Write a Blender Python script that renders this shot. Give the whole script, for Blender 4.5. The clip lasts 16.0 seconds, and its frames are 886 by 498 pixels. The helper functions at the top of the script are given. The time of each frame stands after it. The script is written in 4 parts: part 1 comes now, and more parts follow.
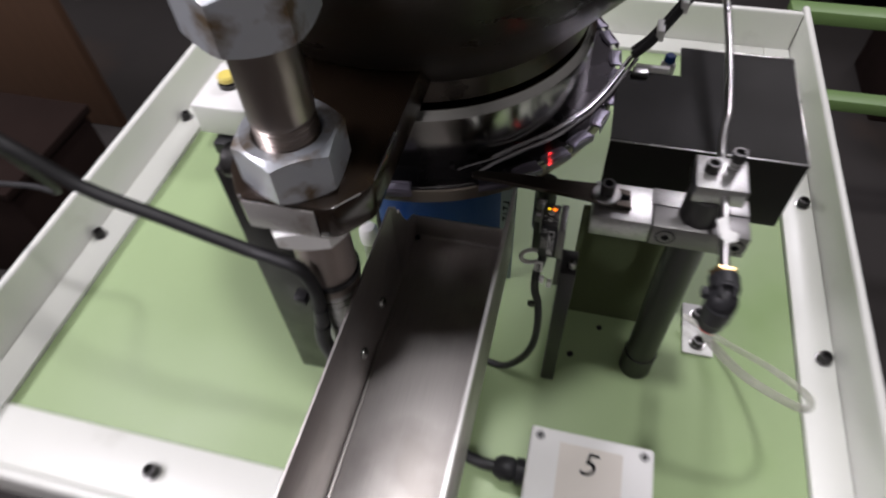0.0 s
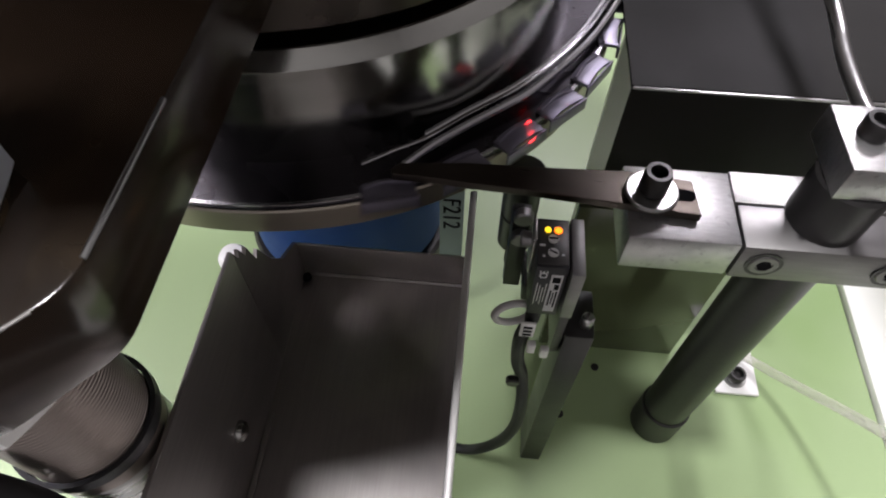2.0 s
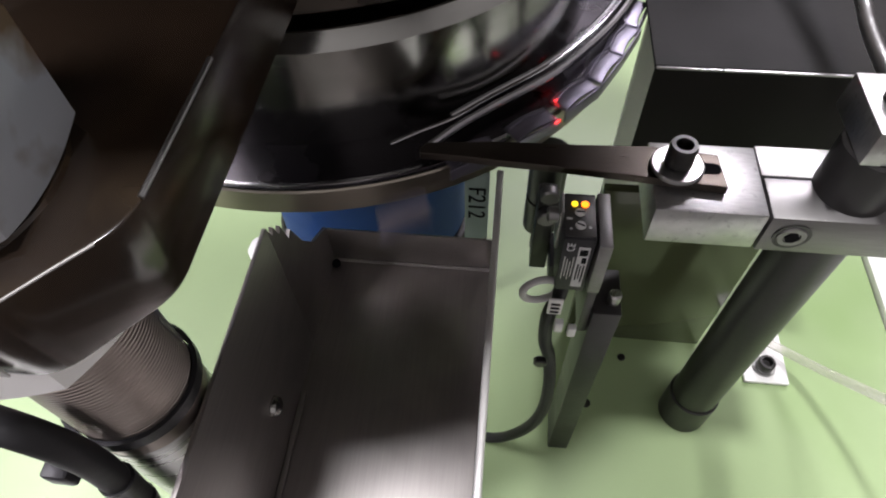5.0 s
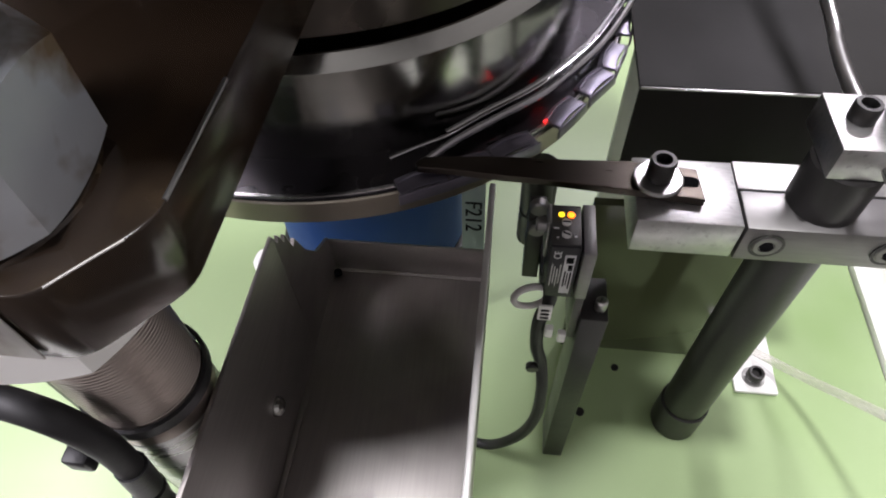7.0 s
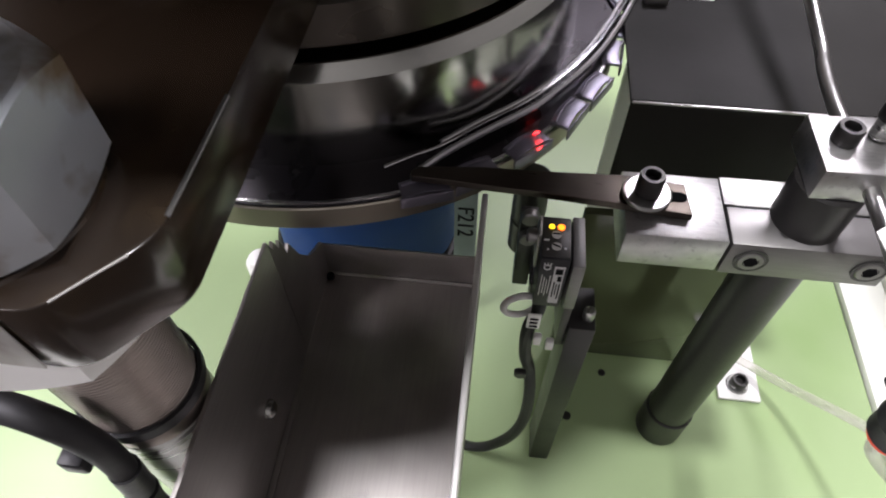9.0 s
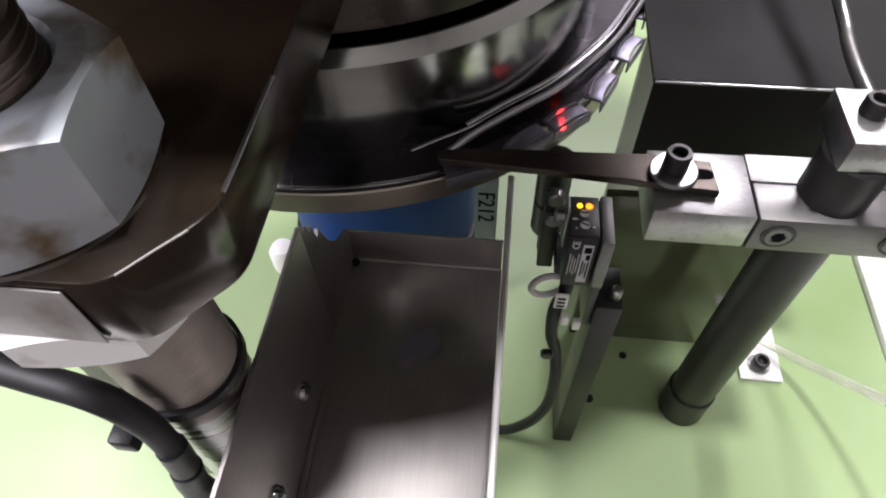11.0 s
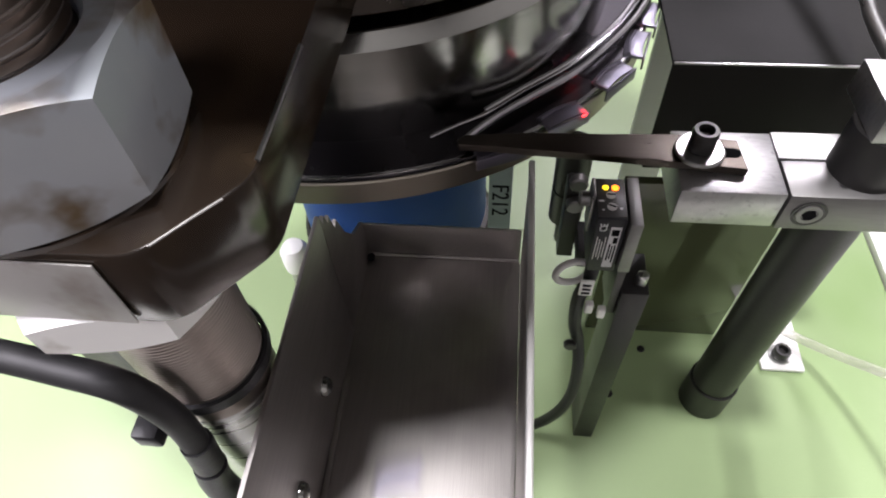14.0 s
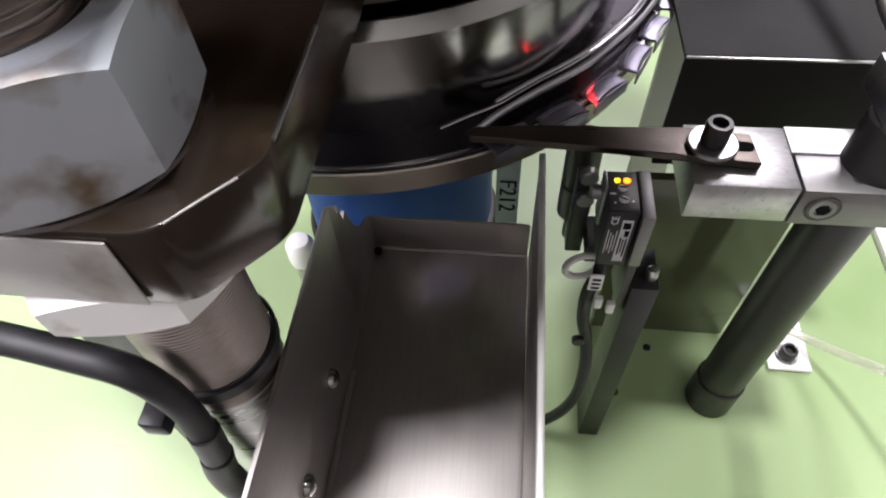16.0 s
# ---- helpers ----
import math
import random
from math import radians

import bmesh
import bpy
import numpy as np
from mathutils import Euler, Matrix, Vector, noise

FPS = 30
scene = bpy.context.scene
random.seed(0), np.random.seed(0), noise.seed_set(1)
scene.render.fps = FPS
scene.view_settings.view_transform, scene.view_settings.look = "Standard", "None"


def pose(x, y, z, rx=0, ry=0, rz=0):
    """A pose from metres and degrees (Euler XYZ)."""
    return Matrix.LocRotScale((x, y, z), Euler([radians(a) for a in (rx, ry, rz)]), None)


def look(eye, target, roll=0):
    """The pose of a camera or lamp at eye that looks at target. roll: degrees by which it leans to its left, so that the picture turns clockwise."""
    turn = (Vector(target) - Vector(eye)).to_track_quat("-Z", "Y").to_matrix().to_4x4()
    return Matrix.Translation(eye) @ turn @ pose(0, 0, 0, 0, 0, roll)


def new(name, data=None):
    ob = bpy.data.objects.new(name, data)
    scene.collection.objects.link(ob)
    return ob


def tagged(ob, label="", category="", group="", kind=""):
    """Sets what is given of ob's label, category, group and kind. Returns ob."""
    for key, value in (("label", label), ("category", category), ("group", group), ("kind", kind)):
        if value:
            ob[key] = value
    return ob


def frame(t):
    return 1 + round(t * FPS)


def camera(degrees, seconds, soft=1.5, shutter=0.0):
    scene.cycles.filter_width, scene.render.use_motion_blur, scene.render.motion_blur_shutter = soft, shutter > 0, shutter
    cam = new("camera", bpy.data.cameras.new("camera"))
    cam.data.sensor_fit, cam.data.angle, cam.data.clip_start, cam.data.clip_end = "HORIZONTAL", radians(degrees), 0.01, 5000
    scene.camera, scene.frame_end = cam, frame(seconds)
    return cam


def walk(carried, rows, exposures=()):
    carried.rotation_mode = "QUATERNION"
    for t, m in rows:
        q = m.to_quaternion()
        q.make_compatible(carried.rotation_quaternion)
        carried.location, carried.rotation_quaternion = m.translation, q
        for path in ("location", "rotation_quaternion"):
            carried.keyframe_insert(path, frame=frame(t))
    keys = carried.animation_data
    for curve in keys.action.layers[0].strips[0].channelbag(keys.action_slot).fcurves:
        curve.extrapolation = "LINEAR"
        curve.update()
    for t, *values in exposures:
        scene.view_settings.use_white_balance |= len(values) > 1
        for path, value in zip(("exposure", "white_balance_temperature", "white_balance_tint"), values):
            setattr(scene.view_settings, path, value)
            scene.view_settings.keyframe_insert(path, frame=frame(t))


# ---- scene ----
cam = camera(70.5, 16.0, soft=2.0, shutter=0.9)
PATH = [
    (0, (0.01625, 0.01112, 0.46186), (-0.15936, 0.59933, -0.32755), -3.667),
    (0.5, (-0.01556, 0.06849, 0.40937), (-0.10963, 0.65911, -0.39207), -0.764),
    (1, (-0.01473, 0.11463, 0.36405), (-0.02027, 0.66117, -0.47336), 3.456),
    (1.5, (-0.01440, 0.13835, 0.34442), (-0.04852, 0.69842, -0.48333), 1.431),
    (2, (-0.01289, 0.14554, 0.33730), (-0.06235, 0.70662, -0.48898), 0.562),
    (2.5, (-0.01379, 0.14488, 0.33218), (-0.06704, 0.69709, -0.49982), 0.095),
    (3, (-0.01695, 0.14261, 0.33278), (-0.07588, 0.69389, -0.49946), 0.183),
    (3.5, (-0.01937, 0.14104, 0.32964), (-0.09140, 0.69206, -0.50174), -2.265),
    (4.125, (-0.01770, 0.13894, 0.33113), (-0.09353, 0.69635, -0.49564), -2.439),
    (4.75, (-0.01524, 0.13587, 0.33331), (-0.09675, 0.70250, -0.48663), -2.694),
    (5.375, (-0.01279, 0.13281, 0.33549), (-0.10011, 0.70851, -0.47749), -2.949),
    (6, (-0.01111, 0.13071, 0.33698), (-0.10249, 0.71255, -0.47117), -3.123),
    (6.5, (-0.01020, 0.12737, 0.34046), (-0.09976, 0.72201, -0.45852), -2.837),
    (7, (-0.01020, 0.12490, 0.34220), (-0.10117, 0.71902, -0.45702), -2.870),
    (7.5, (-0.01099, 0.12469, 0.34309), (-0.10269, 0.72027, -0.45496), -2.740),
    (8, (-0.01028, 0.12249, 0.34266), (-0.10008, 0.72047, -0.45381), -2.262),
    (8.5, (-0.00865, 0.12378, 0.34544), (-0.09472, 0.71844, -0.45391), -1.750),
    (9, (-0.01056, 0.12584, 0.34766), (-0.08708, 0.71761, -0.45481), -0.686),
    (9.5, (-0.01283, 0.12373, 0.35326), (-0.09520, 0.70118, -0.45900), -1.206),
    (10.125, (-0.01419, 0.12263, 0.35141), (-0.09849, 0.70139, -0.45972), -1.715),
    (10.75, (-0.01618, 0.12103, 0.34870), (-0.10333, 0.70168, -0.46078), -2.460),
    (11.375, (-0.01817, 0.11943, 0.34599), (-0.10817, 0.70195, -0.46183), -3.205),
    (12, (-0.01953, 0.11834, 0.34413), (-0.11150, 0.70213, -0.46254), -3.714),
    (12.5, (-0.02130, 0.11867, 0.34401), (-0.11450, 0.70702, -0.45921), -3.506),
    (13, (-0.02226, 0.11824, 0.34341), (-0.11284, 0.71054, -0.45720), -3.928),
    (13.5, (-0.02407, 0.11825, 0.34246), (-0.11662, 0.71247, -0.45650), -4.020),
    (14, (-0.02505, 0.11685, 0.33934), (-0.11294, 0.70942, -0.46137), -4.020),
    (14.5, (-0.02548, 0.11727, 0.34039), (-0.11474, 0.70714, -0.46216), -4.195),
    (15, (-0.02737, 0.11725, 0.33958), (-0.11661, 0.71028, -0.46064), -3.661),
    (15.5, (-0.02731, 0.11779, 0.33665), (-0.11718, 0.71433, -0.46089), -3.752),
    (16, (-0.02773, 0.11529, 0.33616), (-0.11773, 0.70901, -0.46346), -3.608),
]
walk(cam, [(t, look(eye, target, roll)) for t, eye, target, roll in PATH],
     exposures=((0.0, -0.48), (0.5, -0.38), (1.0, -0.05), (1.5, 0.12), (3.5, 0.32), (6.0, 0.50), (9.5, 0.46), (12.0, 0.54), (16.0, 0.66)))

# ---- world and light ----
world = bpy.data.worlds.new("world")
scene.world = world
world.use_nodes = True
world.node_tree.nodes["Background"].inputs[0].default_value = (0.9, 0.95, 1.0, 1)
world.node_tree.nodes["Background"].inputs[1].default_value = 0.035


def area_lamp(eye, target, sx, sy, watts, colour=(1, 0.98, 0.94)):
    lamp = bpy.data.lights.new("unseen_area_light", "AREA")
    lamp.shape, lamp.size, lamp.size_y, lamp.energy, lamp.color = "RECTANGLE", sx, sy, watts, colour
    ob = new("unseen_area_light", lamp)
    ob.matrix_world = look(eye, target)
    return ob


area_lamp((-0.06, 0.20, 4.20), (-0.06, 0.201, 0.1), 0.30, 0.30, 108, (1.0, 0.965, 1.0))
# Added fill from behind right, to brighten block tops, washers and cover edges.
area_lamp((1.15, 3.05, 3.10), (0.05, 0.25, 0.1), 1.2, 0.5, 92, (1.02, 0.96, 1.06))
area_lamp((-2.60, -0.55, 2.85), (-0.05, -0.40, 0.1), 2.4, 0.22, 155, (1.02, 0.96, 1.06))


# ---- materials ----
def mat(name, colour, rough=0.5, metal=0.0, second=None, grain=60.0, amount=0.35, bump=0.0, bump_scale=400.0,
        stretch=(1, 1, 1), rough_vary=0.12, stain=None, stain_scale=9.0, stain_at=0.55, spec=0.5, coat=0.0):
    m = bpy.data.materials.new(name)
    m.use_nodes = True
    nt = m.node_tree
    N, L = nt.nodes, nt.links
    b = N["Principled BSDF"]
    b.inputs["Metallic"].default_value = metal
    b.inputs["Specular IOR Level"].default_value = spec
    b.inputs["Coat Weight"].default_value = coat
    tc = N.new("ShaderNodeTexCoord")
    mp = N.new("ShaderNodeMapping")
    mp.inputs["Scale"].default_value = stretch
    L.new(tc.outputs["Object"], mp.inputs["Vector"])
    n1 = N.new("ShaderNodeTexNoise")
    n1.inputs["Scale"].default_value, n1.inputs["Detail"].default_value = grain, 6
    L.new(mp.outputs[0], n1.inputs["Vector"])
    mix = N.new("ShaderNodeMix")
    mix.data_type = "RGBA"
    mix.inputs["A"].default_value = (*colour, 1)
    mix.inputs["B"].default_value = (*(second or [c * 0.72 for c in colour]), 1)
    mul = N.new("ShaderNodeMath")
    mul.operation = "MULTIPLY"
    mul.inputs[1].default_value = amount * 1.6
    mul.use_clamp = True
    L.new(n1.outputs["Fac"], mul.inputs[0])
    L.new(mul.outputs[0], mix.inputs["Factor"])
    out = mix.outputs["Result"]
    if stain:
        n2 = N.new("ShaderNodeTexNoise")
        n2.inputs["Scale"].default_value, n2.inputs["Detail"].default_value = stain_scale, 4
        L.new(tc.outputs["Object"], n2.inputs["Vector"])
        rp = N.new("ShaderNodeValToRGB")
        rp.color_ramp.elements[0].position, rp.color_ramp.elements[1].position = stain_at, stain_at + 0.14
        L.new(n2.outputs["Fac"], rp.inputs[0])
        mx = N.new("ShaderNodeMix")
        mx.data_type = "RGBA"
        mx.inputs["B"].default_value = (*stain, 1)
        L.new(out, mx.inputs["A"])
        L.new(rp.outputs[0], mx.inputs["Factor"])
        out = mx.outputs["Result"]
    L.new(out, b.inputs["Base Color"])
    rv = N.new("ShaderNodeMapRange")
    rv.inputs["To Min"].default_value = max(0.03, rough - rough_vary)
    rv.inputs["To Max"].default_value = min(1.0, rough + rough_vary)
    L.new(n1.outputs["Fac"], rv.inputs["Value"])
    L.new(rv.outputs[0], b.inputs["Roughness"])
    if bump:
        n3 = N.new("ShaderNodeTexNoise")
        n3.inputs["Scale"].default_value, n3.inputs["Detail"].default_value = bump_scale, 5
        L.new(mp.outputs[0], n3.inputs["Vector"])
        bp = N.new("ShaderNodeBump")
        bp.inputs["Strength"].default_value, bp.inputs["Distance"].default_value = bump, 0.0006
        L.new(n3.outputs["Fac"], bp.inputs["Height"])
        L.new(bp.outputs[0], b.inputs["Normal"])
    return m


def glow(name, colour, strength):
    m = mat(name, colour, 0.3)
    b = m.node_tree.nodes["Principled BSDF"]
    b.inputs["Emission Color"].default_value = (*colour, 1)
    b.inputs["Emission Strength"].default_value = strength
    return m


def clear(name, colour, rough=0.15, amount=0.75):
    m = mat(name, colour, rough)
    m.node_tree.nodes["Principled BSDF"].inputs["Transmission Weight"].default_value = amount
    return m


GREEN = mat("green_paint", (0.325, 0.43, 0.222), 0.42, second=(0.293, 0.395, 0.20), grain=14, amount=0.5, bump=0.12, bump_scale=900,
            stain=(0.265, 0.38, 0.165), stain_scale=5, stain_at=0.6, spec=0.35)
WHITE = mat("white_enamel", (0.78, 0.79, 0.74), 0.34, second=(0.70, 0.71, 0.66), grain=18, bump=0.1, bump_scale=700,
            stain=(0.60, 0.60, 0.54), stain_scale=12, stain_at=0.62)
STEEL = mat("brushed_sheet_steel", (0.46, 0.435, 0.42), 0.43, 1.0, second=(0.33, 0.315, 0.30), grain=40, stretch=(30, 1, 30), bump=0.12, bump_scale=60,
            stain=(0.30, 0.28, 0.265), stain_scale=14, stain_at=0.5)
POLISH = mat("polished_steel", (0.34, 0.34, 0.32), 0.17, 1.0, second=(0.22, 0.225, 0.21), grain=25, stretch=(1, 1, 8), rough_vary=0.07, bump=0.06, bump_scale=60)
RING = mat("dark_carrying_ring_steel", (0.050, 0.046, 0.052), 0.28, 1.0, second=(0.028, 0.026, 0.029), grain=40, bump=0.08)
RAIL = mat("guide_rail_steel", (0.46, 0.45, 0.47), 0.22, 1.0, grain=60)
RIM = mat("worn_rim_steel", (0.32, 0.29, 0.24), 0.40, 1.0, second=(0.36, 0.33, 0.28), grain=60, bump=0.15)
GROUND_STEEL = mat("ground_steel", (0.52, 0.52, 0.51), 0.36, 1.0, second=(0.34, 0.34, 0.335), grain=260, amount=0.6, bump=0.14, bump_scale=900, stretch=(1, 5, 1),
                   stain=(0.30, 0.295, 0.29), stain_scale=420, stain_at=0.60)
TOOL_STEEL = mat("side_milled_steel", (0.24, 0.235, 0.23), 0.44, 1.0, grain=80, stretch=(1, 1, 12), bump=0.2, bump_scale=160)
OILY = mat("oily_brown_steel", (0.030, 0.019, 0.012), 0.18, 0.15, second=(0.015, 0.010, 0.006), grain=28, amount=0.6, bump=0.05, bump_scale=120,
           stain=(0.055, 0.038, 0.022), stain_scale=32, stain_at=0.60, rough_vary=0.07, spec=0.7)
BLADE = mat("dark_spring_steel", (0.070, 0.060, 0.052), 0.32, 1.0, second=(0.040, 0.034, 0.029), grain=50, stretch=(1, 6, 6), bump=0.12)
ZINC = mat("zinc_plated_nut", (0.80, 0.81, 0.81), 0.32, 0.50, second=(0.50, 0.56, 0.62), grain=30, amount=0.7, bump=0.14, bump_scale=300,
           stain=(0.22, 0.16, 0.095), stain_scale=52, stain_at=0.54)
# Zinc made nearly white, so that front light on the lower nut is in its colour.
PALE_ZINC = mat("front_lit_zinc", (0.90, 0.90, 0.87), 0.42, 0.05, second=(0.84, 0.84, 0.80), grain=30, amount=0.6, bump=0.1, bump_scale=300,
                stain=(0.50, 0.47, 0.41), stain_scale=75, stain_at=0.66)
BRIGHT = mat("bright_turned_steel", (0.44, 0.44, 0.43), 0.30, 1.0, second=(0.42, 0.42, 0.41), grain=40, stretch=(1, 1, 12), bump=0.12)
HEM = mat("bright_sheared_edge", (0.82, 0.81, 0.79), 0.36, 0.8, second=(0.70, 0.69, 0.67), grain=40, bump=0.05)
THREAD = mat("rolled_thread_steel", (0.36, 0.315, 0.285), 0.34, 1.0, second=(0.22, 0.187, 0.165), grain=45, bump=0.1)
BLACKOX = mat("black_oxide", (0.060, 0.058, 0.057), 0.36, 0.8, second=(0.02, 0.02, 0.02), grain=70, bump=0.15)
BLACKPOST = mat("blackened_post", (0.022, 0.021, 0.020), 0.36, 0.0, second=(0.013, 0.013, 0.013), grain=40, bump=0.1, spec=0.35)
COVER = mat("black_sheet_cover", (0.017, 0.016, 0.014), 0.52, 0.0, second=(0.012, 0.011, 0.010), grain=20, bump=0.05, spec=0.1)
PANEL = mat("dark_olive_panel", (0.075, 0.085, 0.045), 0.12, 0.0, second=(0.058, 0.066, 0.034), grain=12, rough_vary=0.05)
PLASTIC = mat("black_plastic", (0.022, 0.022, 0.024), 0.42, 0.0, grain=80, bump=0.15, bump_scale=900, spec=0.3)
RUBBER = mat("black_cable_rubber", (0.010, 0.010, 0.011), 0.55, 0.0, grain=50, bump=0.1)
BLUE = mat("blue_motor_paint", (0.003, 0.034, 0.170), 0.5, 0.0, second=(0.0025, 0.026, 0.130), grain=30, bump=0.1, spec=0.2)
WHITE_PLASTIC = mat("white_plastic", (0.80, 0.80, 0.78), 0.4, 0.0, second=(0.74, 0.74, 0.71), grain=30, bump=0.08)
PAPER = mat("paper_tape", (0.72, 0.68, 0.62), 0.8, 0.0, second=(0.66, 0.62, 0.56), grain=60, bump=0.1)
# Black for print, and for the painted shade of slots and screw sockets.
INK = mat("black_ink_and_recess_shade", (0.008, 0.008, 0.009), 0.9, spec=0.05)
PRINT = mat("white_print", (0.62, 0.62, 0.62), 0.6)
YELLOW = mat("yellow_push_button", (0.80, 0.66, 0.16), 0.4)
RED = mat("red_release_ring", (0.75, 0.06, 0.03), 0.4)
BRASS = mat("brass_fitting", (0.72, 0.50, 0.22), 0.3, 1.0, grain=40)
HOSE = clear("clear_hose", (0.86, 0.84, 0.76), 0.2, 0.6)
HOSE.node_tree.nodes["Principled BSDF"].inputs["Alpha"].default_value = 0.55
TAGPLASTIC = mat("milky_tube", (0.55, 0.54, 0.52), 0.35, 0.0, grain=30)
DARKBOWL = mat("dark_hopper_steel", (0.085, 0.074, 0.062), 0.30, 0.75, second=(0.035, 0.030, 0.025), grain=18, bump=0.1,
               stain=(0.075, 0.052, 0.032), stain_scale=14, stain_at=0.56)
PARTMETAL = mat("violet_grey_part_metal", (0.21, 0.197, 0.245), 0.40, 0.8, second=(0.13, 0.122, 0.150), grain=70, bump=0.1)
LED_ORANGE = glow("orange_led", (1.0, 0.20, 0.01), 2.6)
LED_YELLOW = glow("yellow_led", (0.95, 0.62, 0.02), 1.5)
CONCRETE = mat("dark_workshop_floor", (0.022, 0.018, 0.016), 0.85, second=(0.013, 0.011, 0.010), grain=3, amount=0.6, bump=0.2, bump_scale=40,
               stain=(0.05, 0.03, 0.02), stain_scale=1.5)
WALLPAINT = mat("dim_workshop_wall", (0.38, 0.37, 0.355), 0.85, second=(0.29, 0.285, 0.275), grain=2, bump=0.1, bump_scale=30)
WOOD = mat("brown_board", (0.075, 0.036, 0.016), 0.7, second=(0.045, 0.022, 0.010), grain=8, stretch=(6, 1, 1), bump=0.2, bump_scale=40)
RUST = mat("rust_brown_crate", (0.020, 0.012, 0.010), 0.9, second=(0.010, 0.007, 0.006), grain=9, bump=0.2, bump_scale=60, spec=0.08)
RAILGREEN = mat("green_frame_paint", (0.13, 0.22, 0.07), 0.5, grain=10)
GREYPAINT = mat("grey_machine_paint", (0.10, 0.11, 0.11), 0.5, grain=12, bump=0.1)
GREY_LABEL = mat("pale_label", (0.20, 0.24, 0.25), 0.6, grain=40)


# ---- mesh helpers ----
def part(name, bm, material, parent=None, label="", smooth=True, angle=30):
    me = bpy.data.meshes.new(name)
    bm.to_mesh(me)
    bm.free()
    me.materials.append(material)
    if smooth:
        me.shade_smooth()
        me.set_sharp_from_angle(angle=radians(angle))
    ob = new(name, me)
    if parent:
        ob.parent = parent
    if label:
        ob["label"] = label
    return ob


def thing(name, at, label, category, group="", kind=""):
    ob = new(name)
    ob.location = at
    ob.empty_display_size = 0.02
    return tagged(ob, label, category, group, kind)


def box(lo, hi, bevel=0.0006, seg=2, bm=None, m=None):
    own = bmesh.new()
    bmesh.ops.create_cube(own, size=1)
    c = [(a + b) / 2 for a, b in zip(lo, hi)]
    for v in own.verts:
        v.co = Vector([c[i] + v.co[i] * (hi[i] - lo[i]) for i in range(3)])
    if bevel:
        bmesh.ops.bevel(own, geom=own.edges[:], offset=bevel, segments=seg, affect="EDGES", profile=0.5)
    return merge(own, bm, m)


def merge(own, bm=None, m=None):
    if m is not None:
        bmesh.ops.transform(own, matrix=m, verts=own.verts)
    if bm is None:
        return own
    me = bpy.data.meshes.new("tmp")
    own.to_mesh(me)
    own.free()
    bm.from_mesh(me)
    bpy.data.meshes.remove(me)
    return bm


def lathe(profile, seg=48, bm=None, m=None, closed=True):
    """Turns (radius, z) points round the z axis; the profile's ends are capped to the axis where closed."""
    own = bmesh.new()
    rings = []
    for r, z in profile:
        rings.append([own.verts.new((r * math.cos(2 * math.pi * k / seg), r * math.sin(2 * math.pi * k / seg), z)) for k in range(seg)])
    for a, b in zip(rings, rings[1:]):
        for k in range(seg):
            own.faces.new((a[k], a[(k + 1) % seg], b[(k + 1) % seg], b[k]))
    if closed:
        own.faces.new(rings[0][::-1])
        own.faces.new(rings[-1])
    bmesh.ops.recalc_face_normals(own, faces=own.faces)
    return merge(own, bm, m)


def ring_lathe(profile, seg=64, bm=None, m=None):
    return lathe(profile + profile[:1], seg, bm, m, closed=False)


def cyl(r, z0, z1, bevel=0.0005, seg=32, bm=None, m=None):
    b = min(bevel, r * 0.4, abs(z1 - z0) * 0.4)
    return lathe([(r - b, z0), (r, z0 + b), (r, z1 - b), (r - b, z1)], seg, bm, m)


def hexnut(af, hole, z0, z1, turn=0, bm=None, m=None):
    """A hexagon nut: six flat sides cut by a cone above and below, and a countersunk hole."""
    own = bmesh.new()
    seg, rc = 72, af / 2 * 0.95
    rows = [[] for _ in range(8)]
    for k in range(seg):
        a = 2 * math.pi * k / seg
        q = (a + math.pi / 6) % (math.pi / 3) - math.pi / 6
        r = af / 2 / math.cos(q)
        drop = (r - rc) * 0.577
        for i, (rr, zz) in enumerate(((rc, z0), (r, z0 + drop), (r, z1 - drop), (rc, z1), (hole * 1.09, z1), (hole, z1 - 0.0015), (hole, z0 + 0.0015), (hole * 1.09, z0))):
            rows[i].append(own.verts.new((rr * math.cos(a + turn), rr * math.sin(a + turn), zz)))
    rows.append(rows[0])
    for p, q in zip(rows, rows[1:]):
        for k in range(seg):
            own.faces.new((p[k], p[(k + 1) % seg], q[(k + 1) % seg], q[k]))
    bmesh.ops.recalc_face_normals(own, faces=own.faces)
    return merge(own, bm, m)


